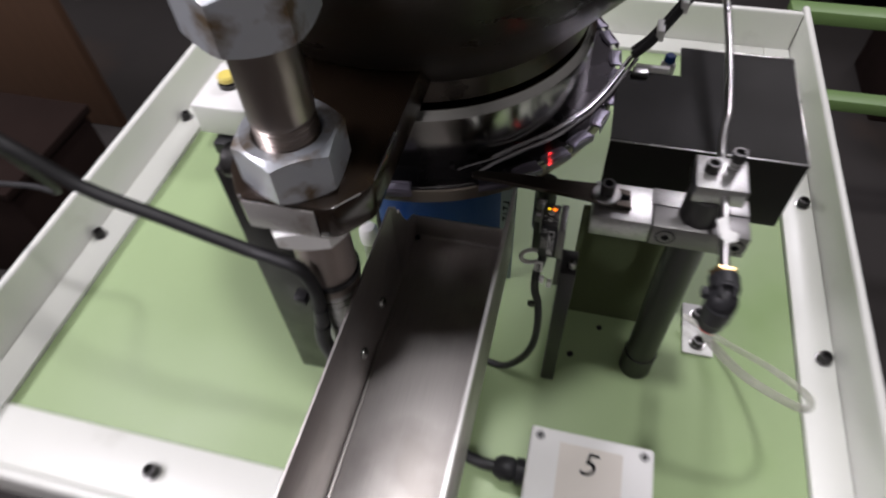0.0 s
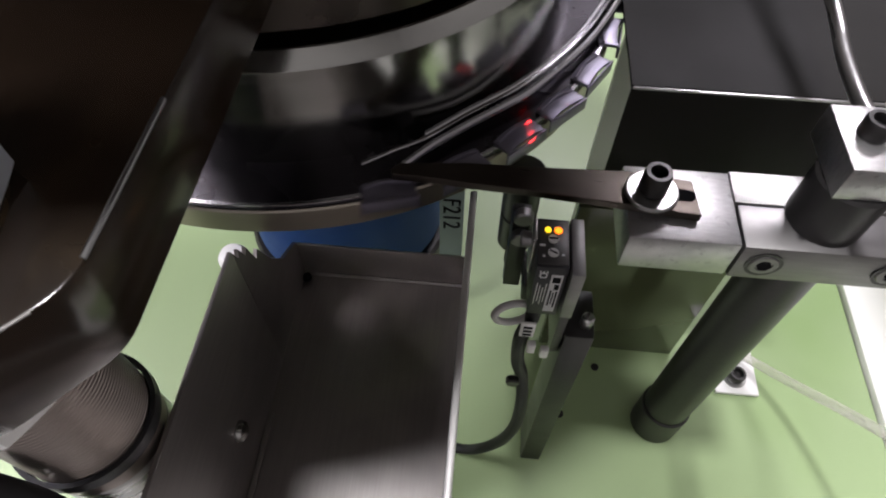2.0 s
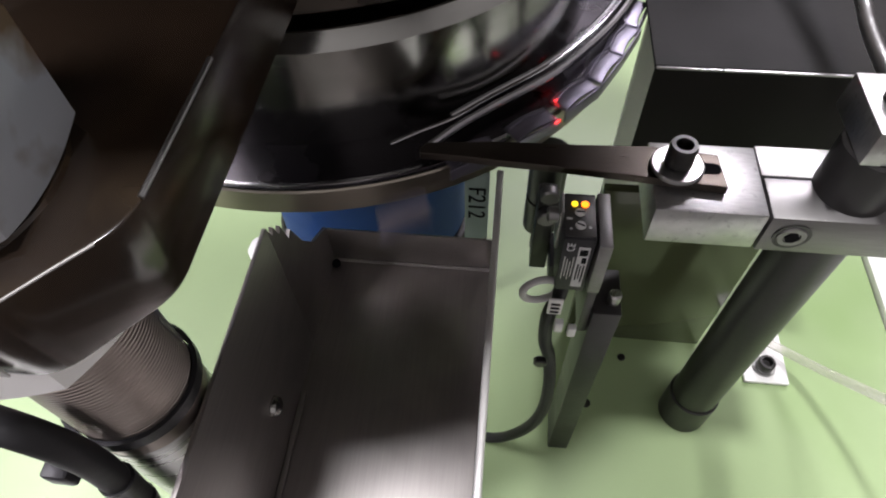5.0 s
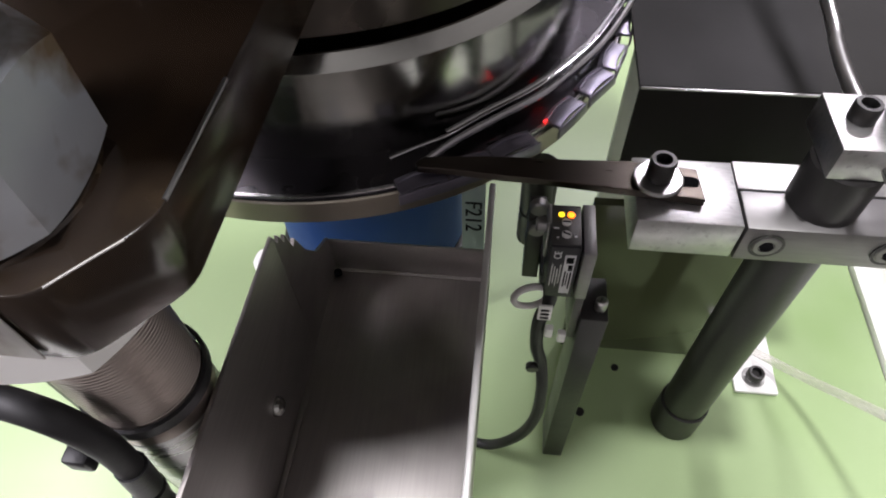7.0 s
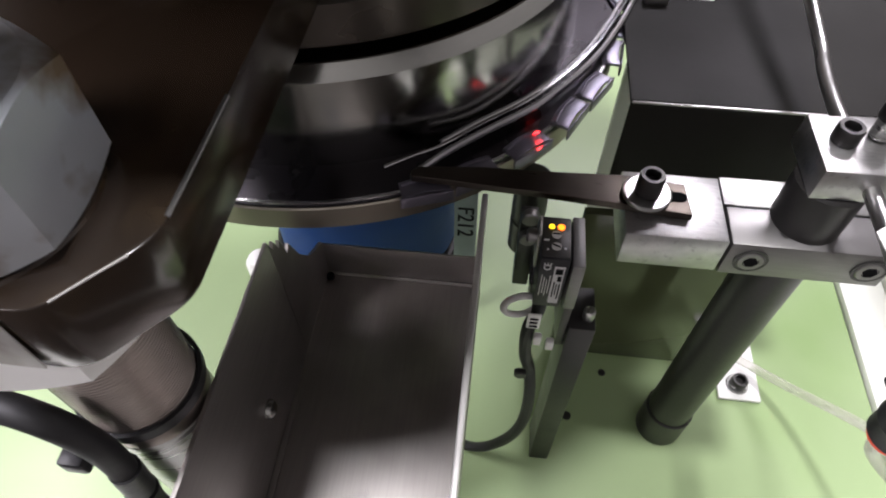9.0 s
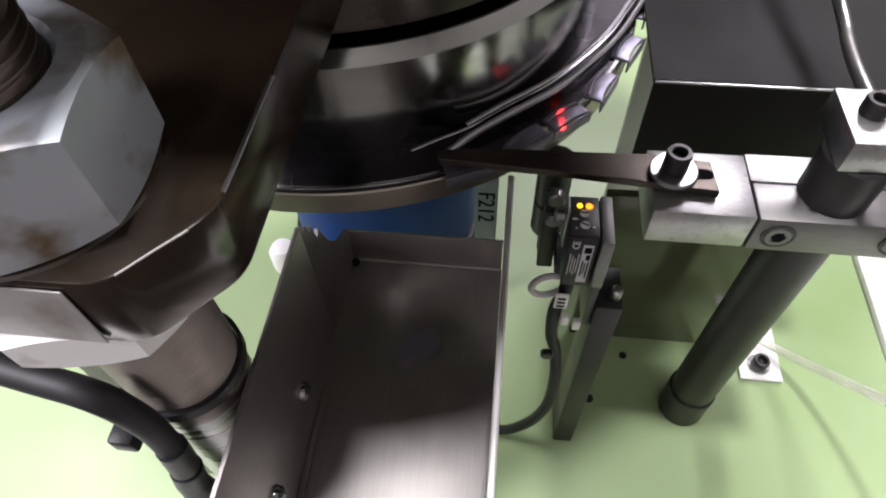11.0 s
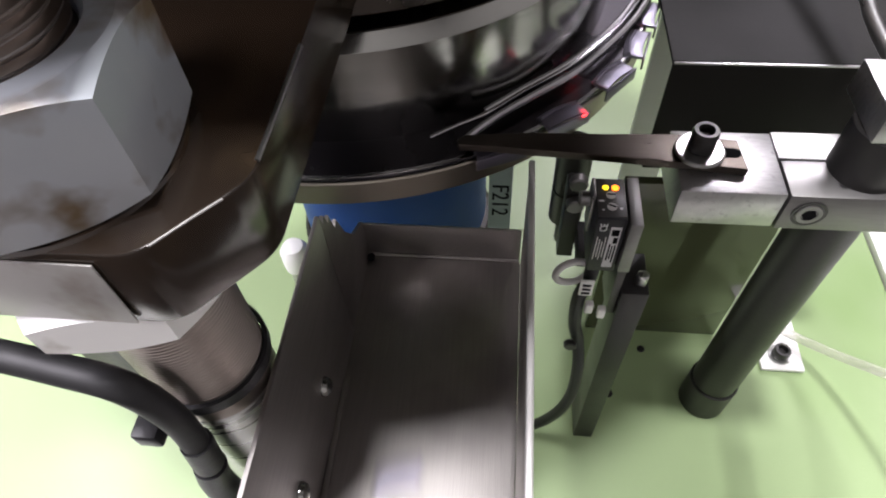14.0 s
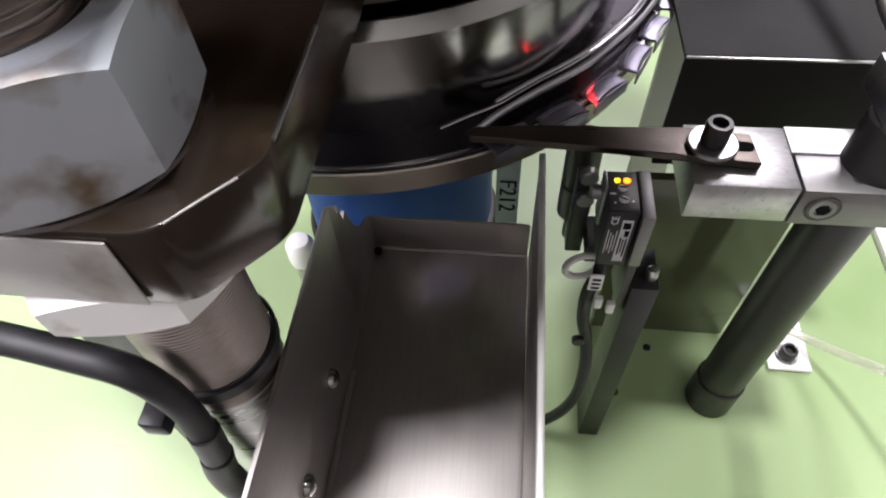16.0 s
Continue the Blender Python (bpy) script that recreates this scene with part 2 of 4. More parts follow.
def tube(points, r, seg=10, bm=None, smooth=6):
    """A round bar through points, on a Catmull-Rom line."""
    P = [Vector(p) for p in points]
    line = []
    for i in range(len(P) - 1):
        p0, p1, p2, p3 = P[max(i - 1, 0)], P[i], P[i + 1], P[min(i + 2, len(P) - 1)]
        for k in range(smooth):
            t = k / smooth
            line.append(0.5 * (2 * p1 + (p2 - p0) * t + (2 * p0 - 5 * p1 + 4 * p2 - p3) * t * t + (3 * p1 - p0 - 3 * p2 + p3) * t ** 3))
    line.append(P[-1])
    own = bmesh.new()
    rings = []
    side = None
    for i, p in enumerate(line):
        d = (line[min(i + 1, len(line) - 1)] - line[max(i - 1, 0)]).normalized()
        if side is None:
            side = d.orthogonal().normalized()
        side = (side - d * side.dot(d)).normalized()
        up = d.cross(side)
        rings.append([own.verts.new(p + r * (math.cos(2 * math.pi * k / seg) * side + math.sin(2 * math.pi * k / seg) * up)) for k in range(seg)])
    for a, b in zip(rings, rings[1:]):
        for k in range(seg):
            own.faces.new((a[k], a[(k + 1) % seg], b[(k + 1) % seg], b[k]))
    own.faces.new(rings[0][::-1])
    own.faces.new(rings[-1])
    bmesh.ops.recalc_face_normals(own, faces=own.faces)
    return merge(own, bm)


def prism(outline, z0, z1, bevel=0.0, m=None):
    """An upright prism over a flat outline."""
    own = bmesh.new()
    low = [own.verts.new((x, y, z0)) for x, y in outline]
    top = [own.verts.new((x, y, z1)) for x, y in outline]
    own.faces.new(low[::-1])
    own.faces.new(top)
    n = len(outline)
    for k in range(n):
        own.faces.new((low[k], low[(k + 1) % n], top[(k + 1) % n], top[k]))
    bmesh.ops.recalc_face_normals(own, faces=own.faces)
    if bevel:
        bmesh.ops.bevel(own, geom=[e for e in own.edges if e.calc_face_angle(0) > 0.6], offset=bevel, segments=2, affect="EDGES", profile=0.5)
    return merge(own, None, m)


def text_mesh(body, size, depth=0.00015):
    cu = bpy.data.curves.new("writing", "FONT")
    cu.body, cu.size, cu.extrude, cu.align_x, cu.align_y = body, size, depth, "CENTER", "CENTER"
    ob = bpy.data.objects.new("writing", cu)
    me = bpy.data.meshes.new_from_object(ob)
    bm = bmesh.new()
    bm.from_mesh(me)
    bpy.data.objects.remove(ob)
    bpy.data.meshes.remove(me)
    return bm


def cap_screw(r, h, m, parent, name="cap_screw", material=None, label=""):
    """A socket head cap screw, head upwards, with its hexagon socket as a part."""
    k = part(name, lathe([(r * 0.97, 0), (r, h * 0.06), (r, h * 0.85), (r * 0.9, h), (r * 0.62, h), (r * 0.58, h * 0.94), (r * 0.56, h * 0.45)], 32), material or BLACKOX, parent, label)
    k.matrix_local = m
    return k


# ---- workshop ----
def slab(name, lo, hi, material, label, bevel=0.0):
    ob = part(name, box(lo, hi, bevel), material, None, smooth=False)
    return tagged(ob, label, "structure", kind="structure")
slab("floor", (-3.2, -2.6, -0.95), (3.2, 3.8, -0.90), CONCRETE, "dark stained concrete workshop floor")
slab("wall_north", (-3.2, 3.8, -0.9), (3.2, 3.9, 4.5), WALLPAINT, "dim painted workshop wall")
slab("wall_south", (-3.2, -2.7, -0.9), (3.2, -2.6, 4.5), WALLPAINT, "dim painted workshop wall")
slab("wall_west", (-3.3, -2.6, -0.9), (-3.2, 3.8, 4.5), WALLPAINT, "dim painted workshop wall")
slab("wall_east", (3.2, -2.6, -0.9), (3.3, 3.8, 4.5), WALLPAINT, "dim painted workshop wall")
slab("ceiling", (-3.3, -2.7, 4.5), (3.3, 3.9, 4.6), WALLPAINT, "dim workshop ceiling")

# ---- tray ----
TX0, TX1, TY0, TY1 = -0.393, 0.217, 0.129, 0.70
tray = thing("machine_tray", (-0.09, 0.4, 0), "white enamelled machine tray with a green painted base plate", "machine base")


def P(name, bm, material, parent, label="", smooth=True, angle=30):
    """A part given in world metres under a thing that stands at its own place."""
    bmesh.ops.translate(bm, vec=-parent.matrix_world.translation if parent.parent is None and parent.type == "EMPTY" else (0, 0, 0), verts=bm.verts)
    return part(name, bm, material, parent, label, smooth, angle)


def root(name, at, label, category, group="", kind=""):
    ob = thing(name, at, label, category, group, kind)
    ob.matrix_world = Matrix.Translation(at)
    return ob


tray = bpy.data.objects["machine_tray"]
tray.matrix_world = Matrix.Translation((-0.09, 0.4, 0))
P("base_plate", box((TX0 + 0.001, TY0 + 0.001, -0.012), (TX1 - 0.001, TY1 - 0.001, 0.0), 0.0004), GREEN, tray, "green painted steel plate")
FW, WH = 0.028, 0.050
for nm, lo, hi in (("flange", (TX0 - FW, TY0 - 0.045, -0.012), (TX0, TY1 + FW, 0.004)), ("flange", (TX1, TY0 - 0.045, -0.012), (TX1 + FW, TY1 + FW, 0.004)),
                   ("flange", (TX0 + 0.0005, TY0 - 0.045, -0.012), (TX1 - 0.0005, TY0, 0.0037)), ("flange", (TX0 + 0.0005, TY1, -0.012), (TX1 - 0.0005, TY1 + FW, 0.0037))):
    P(nm, box(lo, hi, 0.0012), WHITE, tray)
for lo, hi in (((TX0 - FW - 0.008, TY0 - 0.045, -0.05), (TX0 - FW - 0.0005, TY1 + FW + 0.02, WH)), ((TX1 + FW + 0.0005, TY0 - 0.045, -0.05), (TX1 + FW + 0.008, TY1 + FW + 0.02, WH)),
               ((TX0 - FW, TY1 + FW + 0.0005, -0.05), (TX1 + FW, TY1 + FW + 0.008, WH)), ((TX0 - FW, TY0 - 0.054, -0.05), (TX1 + FW, TY0 - 0.0455, 0.012))):
    P("rim_wall", box(lo, hi, 0.003, 3), WHITE, tray)
for x, y in ((-0.414, 0.300), (-0.414, 0.475), (-0.246, 0.105), (0.04, 0.105), (0.236, 0.307), (0.236, 0.475), (0.236, 0.64), (0.236, 0.13), (-0.414, 0.13)):
    s = cap_screw(0.0052, 0.006, pose(x + 0.09, y - 0.4, 0.0048), tray, "cap_screw")
    w = P("washer", lathe([(0.0058, 0.004), (0.0068, 0.0042), (0.0068, 0.0048), (0.0054, 0.0049)], 24, None, Matrix.Translation((x, y, 0))), BRIGHT, tray)
for x, y, r in ((0.062, 0.301, 0.0022), (0.041, 0.2714, 0.0026), (-0.22, 0.36, 0.0022)):
    P("plug", lathe([(r, 0.0), (r, 0.0005), (r * 0.8, 0.0008)], 18, None, Matrix.Translation((x, y, 0))), BLACKOX, tray)
stand = root("machine_stand", (-0.09, 0.4, -0.9), "grey steel stand under the machine tray", "stand")
P("cabinet", box((TX0, TY0, -0.9), (TX1, TY1, -0.0505), 0.006), GREYPAINT, stand)

# ---- push button box in the tray corner ----
pb = root("push_button_box", (-0.365, 0.46, 0.0), "white push button box with a round yellow button", "control box")
P("body", box((-0.370, 0.4375, 0.0225), (-0.308, 0.510, 0.060), 0.003, 3), WHITE_PLASTIC, pb)
P("foot", box((-0.362, 0.452, 0.0), (-0.316, 0.505, 0.022), 0.001), BLACKOX, pb)
P("collar", cyl(0.0105, 0.060, 0.066, 0.001, 28, None, Matrix.Translation((-0.342, 0.474, 0))), BLACKOX, pb)
P("button", cyl(0.0095, 0.0661, 0.074, 0.002, 28, None, Matrix.Translation((-0.342, 0.474, 0))), YELLOW, pb, "yellow button")
P("connector", box((-0.354, 0.428, 0.003), (-0.322, 0.4515, 0.019), 0.002), PLASTIC, pb)

# Grey with front light painted in, for the arm's end and corner highlight.
ARM_GREY = mat("lit_grey_bar_steel", (0.40, 0.39, 0.37), 0.38, 0.35, second=(0.33, 0.32, 0.30), grain=30, bump=0.08, stain=(0.24, 0.21, 0.18), stain_scale=60, stain_at=0.6)

# ---- threaded pillar, nuts and arm ----
RX, RY = -0.1005, 0.1875
pil = root("threaded_pillar", (RX, RY, 0), "thick threaded steel pillar with zinc hexagon nuts", "pillar")
prof = [(0.0139, 0.183), (0.0152, 0.1832), (0.0152, 0.1900)]
z = 0.191
while z < 0.2325:
    prof += [(0.0150, z), (0.0150, z + 0.0006), (0.0147, z + 0.0009)]
    z += 0.0012
prof += [(0.0149, 0.2330), (0.0134, 0.2335), (0.0134, 0.2850)]
z = 0.2860
while z < 0.2960:
    prof += [(0.0126, z), (0.0136, z + 0.0009), (0.0136, z + 0.0013), (0.0126, z + 0.0021)]
    z += 0.0023
prof += [(0.0136, 0.2990), (0.0138, 0.3000), (0.0138, 0.3620), (0.0130, 0.3628), (0.0130, 0.398), (0.012, 0.400)]
P("threaded_rod", lathe(prof, 64, None, Matrix.Translation((RX, RY, 0))), THREAD, pil)
P("nut", hexnut(0.0420, 0.0142, 0.2664, 0.2900, 0.07, None, Matrix.Translation((RX, RY, 0))), ZINC, pil, "zinc plated nut with rust stains", True, 30)
P("nut", hexnut(0.0430, 0.0151, 0.2340, 0.2462, -0.33, None, Matrix.Translation((RX, RY, 0))), PALE_ZINC, pil, "thin zinc lock nut, paled as if lit from the front", True, 14)
P("nut", hexnut(0.0430, 0.0142, 0.3380, 0.3620, 0.0, None, Matrix.Translation((RX, RY, 0))), ZINC, pil, "", True, 30)
P("oil_ring", ring_lathe([(0.0143, 0.2661), (0.0222, 0.2661), (0.0216, 0.2667), (0.0143, 0.2667)], 64, None, Matrix.Translation((RX, RY, 0))), OILY, pil, "thick brown oil round the foot of the nut")
P("column", cyl(0.0152, 0.0, 0.183, 0.001, 48, None, Matrix.Translation((RX, RY, 0))), BRIGHT, pil, "smooth grey steel column")
P("base_flange", cyl(0.034, 0.0, 0.010, 0.001, 48, None, Matrix.Translation((RX, RY, 0.0003))), BLACKOX, pil)

arm = root("support_arm", (RX, 0.23, 0.2455), "oily brown steel arm clamped on the pillar", "arm")


def rounded(corners, r, steps=5):
    """A flat outline whose corners are rounded off by r."""
    out, n = [], len(corners)
    for i, c in enumerate(corners):
        p, c, q = Vector(corners[i - 1]), Vector(c), Vector(corners[(i + 1) % n])
        u, v = (p - c).normalized(), (q - c).normalized()
        for k in range(steps + 1):
            f = k / steps
            out.append(tuple(c + u * r * (1 - f) ** 2 + v * r * f * f))
    return out


ARM = rounded([(-0.1330, 0.300), (-0.1330, 0.1840), (-0.1215, 0.1662), (-0.0790, 0.1668), (-0.0655, 0.1830), (-0.0655, 0.300)], 0.0045)
P("arm_bar", prism(ARM, 0.2466, 0.2662, 0.0005), OILY, arm, "", True, 40)
# Thin grey slab: the front light caught by the arm's end, put in as colour.
P("lit_end", box((-0.1200, 0.16595, 0.2470), (-0.0862, 0.16640, 0.2642), 0.0002), ARM_GREY, arm, "grey slab painting the lit front end of the arm")
# Two thin strips that stand in for the highlight on the arm's bevel.
P("worn_or_lit_edge", tube([(-0.0657, 0.1875, 0.26595), (-0.0656, 0.1960, 0.26600), (-0.0656, 0.2190, 0.26595)], 0.00050, 8), BRIGHT, arm, "bevel highlight laid on as a bright strip")
P("worn_or_lit_edge", tube([(-0.0775, 0.1691, 0.26590), (-0.0730, 0.1744, 0.26595), (-0.0690, 0.1790, 0.26590)], 0.00026, 8), ARM_GREY, arm, "corner highlight laid on as a dull strip")
P("drop_plate", box((-0.1545, 0.1970, 0.0400), (-0.1190, 0.2070, 0.2460), 0.0006), BLACKOX, arm, "dark flat bar hanging below the arm")
P("clamp_bolt", lathe([(0.0030, 0.0), (0.0080, 0.0), (0.0084, 0.0008), (0.0084, 0.0092), (0.0078, 0.0102), (0.0050, 0.0102), (0.0046, 0.0060)], 28, None, Matrix.Translation((-0.1328, 0.1960, 0.2560)) @ Matrix.Rotation(-math.pi / 2, 4, "Y")), BLACKOX, arm, "round clamp bolt head")

# cable on the pillar
cable = root("power_cable", (-0.125, 0.18, 0.18), "black rubber cable tied to the pillar", "cable")
P("sheath", tube([(-0.80, 0.42, 0.30), (-0.58, 0.29, 0.345), (-0.38, 0.195, 0.330), (-0.290, 0.175, 0.296), (-0.2425, 0.172, 0.271), (-0.2117, 0.172, 0.2465), (-0.175, 0.172, 0.2330), (-0.1345, 0.1705, 0.2210), (-0.1170, 0.1680, 0.2205), (-0.1035, 0.1660, 0.2190), (-0.0995, 0.1665, 0.2060), (-0.0995, 0.1668, 0.190), (-0.1020, 0.1660, 0.165), (-0.1035, 0.1650, 0.150), (-0.095, 0.1650, 0.100), (-0.094, 0.1650, 0.05), (-0.094, 0.1650, 0.004)], 0.0036, 14), RUBBER, cable)
P("sleeve", tube([(-0.0997, 0.1667, 0.1840), (-0.1014, 0.1662, 0.1690)], 0.0042, 16), PLASTIC, cable)
P("sleeve", tube([(-0.1016, 0.1661, 0.1675), (-0.1034, 0.1650, 0.1500), (-0.0985, 0.1650, 0.1200)], 0.0046, 16), PLASTIC, cable)
thin = root("thin_cable", (-0.36, 0.24, 0.145), "thin dark cable joining the black power cable", "cable")
P("sheath", tube([(-0.62, 0.25, 0.10), (-0.46, 0.245, 0.128), (-0.385, 0.240, 0.1435), (-0.353, 0.240, 0.1470), (-0.330, 0.237, 0.1500), (-0.312, 0.215, 0.205), (-0.296, 0.188, 0.270), (-0.285, 0.178, 0.290)], 0.0022, 10), RUBBER, thin)
brk = root("chute_bracket", (-0.1, 0.195, 0.16), "dark angle bracket between the pillar and the chute", "bracket")
P("angle", box((-0.1180, 0.2000, 0.1150), (-0.0849, 0.2040, 0.1580), 0.0006), BLACKOX, brk)
P("lug", box((-0.0885, 0.2042, 0.1200), (-0.0849, 0.2250, 0.1560), 0.0006), BLACKOX, brk)
capb = root("capped_bolt", (-0.1395, 0.3178, 0), "steel standing bolt with a white domed cap", "bolt")
P("stud", cyl(0.0062, 0.0, 0.046, 0.0006, 24, None, Matrix.Translation((-0.1395, 0.3178, 0))), BRIGHT, capb)
P("cap", lathe([(0.0078, 0.0462), (0.0082, 0.050), (0.0080, 0.060), (0.0058, 0.064), (0.0025, 0.0652)], 28, None, Matrix.Translation((-0.1395, 0.3178, 0))), WHITE_PLASTIC, capb, "white cap")
tie = root("cable_tie", (RX, RY, 0.184), "black cable tie round the pillar", "cable tie")
P("band", ring_lathe([(0.0153, 0.1905), (0.0165, 0.1905), (0.0165, 0.1945), (0.0153, 0.1945)], 48, None, Matrix.Translation((RX, RY, 0))), PLASTIC, tie)
P("head", box((-0.1115, 0.1630, 0.1885), (-0.1048, 0.1700, 0.1950), 0.0010), PLASTIC, tie)

# ---- chute ----
chute = root("chute", (-0.05, 0.15, 0.11), "folded sheet steel chute with riveted side wall", "chute")
CX0, CX1, CY0, CY1, CZ = -0.0835, -0.0152, 0.02, 0.2815, 0.1110
P("chute_floor", box((CX0, CY0, CZ - 0.0012), (CX1, CY1, CZ), 0.0002), STEEL, chute)
P("side_wall", box((CX0 - 0.0012, CY0, CZ - 0.0012), (CX0 + 0.0002, 0.2415, 0.1855), 0.0003), STEEL, chute)
P("bright_hem", box((CX1 - 0.0004, CY0 + 0.0005, 0.1742), (CX1 + 0.0018, 0.2785, 0.1772), 0.0005), HEM, chute, "bright folded top edge")
P("side_wall", box((CX1 + 0.0001, CY0, CZ - 0.0012), (CX1 + 0.0013, 0.2790, 0.1765), 0.0003), STEEL, chute)
P("end_wall", box((CX0 - 0.0010, CY1 + 0.0001, CZ - 0.0012), (CX1 - 0.0003, CY1 + 0.0012, 0.1318), 0.0003), STEEL, chute)
P("side_fold", prism([(0.2417, CZ), (0.2417, 0.1840), (0.2435, 0.1790), (0.2450, 0.1815), (0.2475, 0.1745), (0.2490, 0.1770), (0.2520, 0.1660), (0.2545, 0.1680), (0.2600, 0.1540), (0.2680, 0.1420), (CY1, 0.1335), (CY1, CZ)], CX0 - 0.0012, CX0 + 0.0001, 0, Matrix(((0, 0, 1, 0), (1, 0, 0, 0), (0, 1, 0, 0), (0, 0, 0, 1)))), STEEL, chute, "ragged cut corner", False)
for y in (0.168, 0.204):
    P("rivet", lathe([(0.0036, 0), (0.0036, 0.0009), (0.0031, 0.0022), (0.0018, 0.0031), (0.0007, 0.0034)], 24, None, Matrix.Translation((CX0, y, 0.138)) @ Matrix.Rotation(math.pi / 2, 4, "Y")), POLISH, chute, "polished domed rivet")
P("seam_flange", box((CX0 + 0.0002, CY0 + 0.001, CZ + 0.0001), (CX0 + 0.0024, 0.2200, CZ + 0.0016), 0.0005), STEEL, chute, "overlapped seam along the wall")
P("weld_bead", lathe([(0.0006, -0.0016), (0.0018, -0.0008), (0.0018, 0.0008), (0.0006, 0.0016)], 12, None, Matrix.Translation((CX0 + 0.0016, CY1 - 0.0030, CZ + 0.0012))), INK, chute, "dark burnt weld spot")
P("fold_strip", tube([(CX0 + 0.001, CY1 - 0.0003, CZ + 0.0002), (CX1 - 0.001, CY1 - 0.0003, CZ + 0.0002)], 0.0008, 8), STEEL, chute)

# ---- drum ----
AX, AY = -0.095, 0.392
AT = Matrix.Translation((AX, AY, 0))
drum = root("rotary_drum", (AX, AY, 0.165), "polished steel rotary drum with a flat carrying ring", "feeder drum")
P("drum_wall", lathe([(0.1132, 0.1822), (0.1132, 0.2188), (0.1130, 0.2192), (0.1094, 0.2236), (0.1088, 0.2239), (0.100, 0.2241)], 128, None, AT), POLISH, drum, "mirror polished wall", True, 18)
P("rim", ring_lathe([(0.1100, 0.1690), (0.1314, 0.1690), (0.1325, 0.1700), (0.1325, 0.1796), (0.1320, 0.1803), (0.1100, 0.1803)], 128, None, AT), RIM, drum, "worn straw coloured rim")
P("carrying_ring", lathe([(0.060, 0.1804), (0.1316, 0.1804), (0.1320, 0.1808), (0.1320, 0.1816), (0.1314, 0.1821), (0.060, 0.1821)], 128, None, AT), RING, drum, "dark carrying ring")
P("ring_lip", ring_lathe([(0.1304, 0.1820), (0.1317, 0.1820), (0.1317, 0.1826), (0.1304, 0.1826)], 128, None, AT), RAIL, drum, "thin bright lip of the ring")
hop = root("hopper", (AX, AY, 0.232), "dark oily steel hopper above the drum", "hopper")
P("hopper_wall", lathe([(0.1030, 0.2278), (0.1076, 0.2282), (0.1082, 0.2290), (0.1100, 0.2440), (0.1640, 0.3060), (0.1980, 0.3560), (0.2000, 0.3600), (0.2000, 0.4300), (0.1985, 0.4320), (0.195, 0.4320)], 96, None, AT), DARKBOWL, hop)
P("hopper_rim", ring_lathe([(0.1965, 0.4325), (0.2005, 0.4325), (0.2005, 0.4360), (0.1965, 0.4360)], 96, None, AT), BRIGHT, hop, "bright rim")
P("shaft", cyl(0.030, 0.2242, 0.2277, 0.0005, 48, None, AT), BLACKOX, hop)
mot = root("drive_motor", (AX, AY, 0), "blue painted drive motor with a printed label", "motor")
P("housing", cyl(0.060, 0.012, 0.150, 0.006, 64, None, AT), BLUE, mot)
P("foot", cyl(0.064, 0.0, 0.0118, 0.002, 48, None, AT), BLACKOX, mot)
P("coupling", cyl(0.035, 0.1502, 0.1802, 0.001, 40, None, AT), BRIGHT, mot)

PLATE_DARK = mat("dark_burnished_plate", (0.085, 0.083, 0.080), 0.42, 0.7, second=(0.05, 0.049, 0.047), grain=60, bump=0.1)

# ---- scraper head on its pole ----
PX, PY = 0.0925, 0.272
pole = root("head_pole", (PX, PY, 0), "black steel pole standing on the base plate", "pole")
P("pole_bar", cyl(0.0112, 0.0, 0.2045, 0.0008, 40, None, Matrix.Translation((PX, PY, 0))), BLACKPOST, pole)
P("foot_collar", cyl(0.0123, 0.0003, 0.026, 0.0008, 40, None, Matrix.Translation((PX, PY, 0))), BLACKPOST, pole)
head = root("clamp_block", (0.076, 0.27, 0.168), "ground steel clamp block on the pole", "clamp block")
P("block_left", box((0.0330, 0.2590, 0.1690), (0.0664, 0.2875, 0.1850), 0.0005), GROUND_STEEL, head)
P("block_right", box((0.0666, 0.2756, 0.1690), (0.1200, 0.2885, 0.1850), 0.0005), GROUND_STEEL, head)
P("clamp_jaw", box((0.0672, 0.2586, 0.1686), (0.1200, 0.2749, 0.1849), 0.0006), TOOL_STEEL, head)
for x in (0.0755, 0.1135):
    m = Matrix.Translation((x - 0.076, 0.2585 - 0.27, 0.1768 - 0.168)) @ Matrix.Rotation(math.pi / 2, 4, "X")
    s = part("clamp_screw", lathe([(0.0044, 0.0), (0.0044, 0.0004), (0.0040, 0.0007), (0.0026, 0.0007), (0.0024, 0.0003)], 28), TOOL_STEEL, head)
    s.matrix_local = m
    # Dark ring and black hexagon paint the shade of counterbore and socket.
    s2 = part("counterbore", ring_lathe([(0.0046, 0.0001), (0.0056, 0.0001), (0.0056, 0.0003), (0.0046, 0.0003)], 28), BLACKOX, head)
    s2.matrix_local = m
    s3 = part("socket", lathe([(0.0023, 0.0004), (0.0023, 0.0009)], 6), INK, head)
    s3.matrix_local = m

blade = root("scraper_blade", (0.04, 0.275, 0.1855), "dark spring steel scraper blade screwed to the block", "blade")
BZ = 0.1853
line_up = [(0.0530, 0.2800), (0.0323, 0.2822), (0.0095, 0.2812), (-0.0174, 0.2806), (-0.0387, 0.2784), (-0.0412, 0.2755)]
line_dn = [(-0.0405, 0.2735), (-0.0281, 0.2732), (-0.0166, 0.2722), (0.0021, 0.2712), (0.0276, 0.2690), (0.0543, 0.2664)]
P("blade_bar", prism(line_up + line_dn, BZ, BZ + 0.0030, 0.0003), BLADE, blade, "", True, 15)
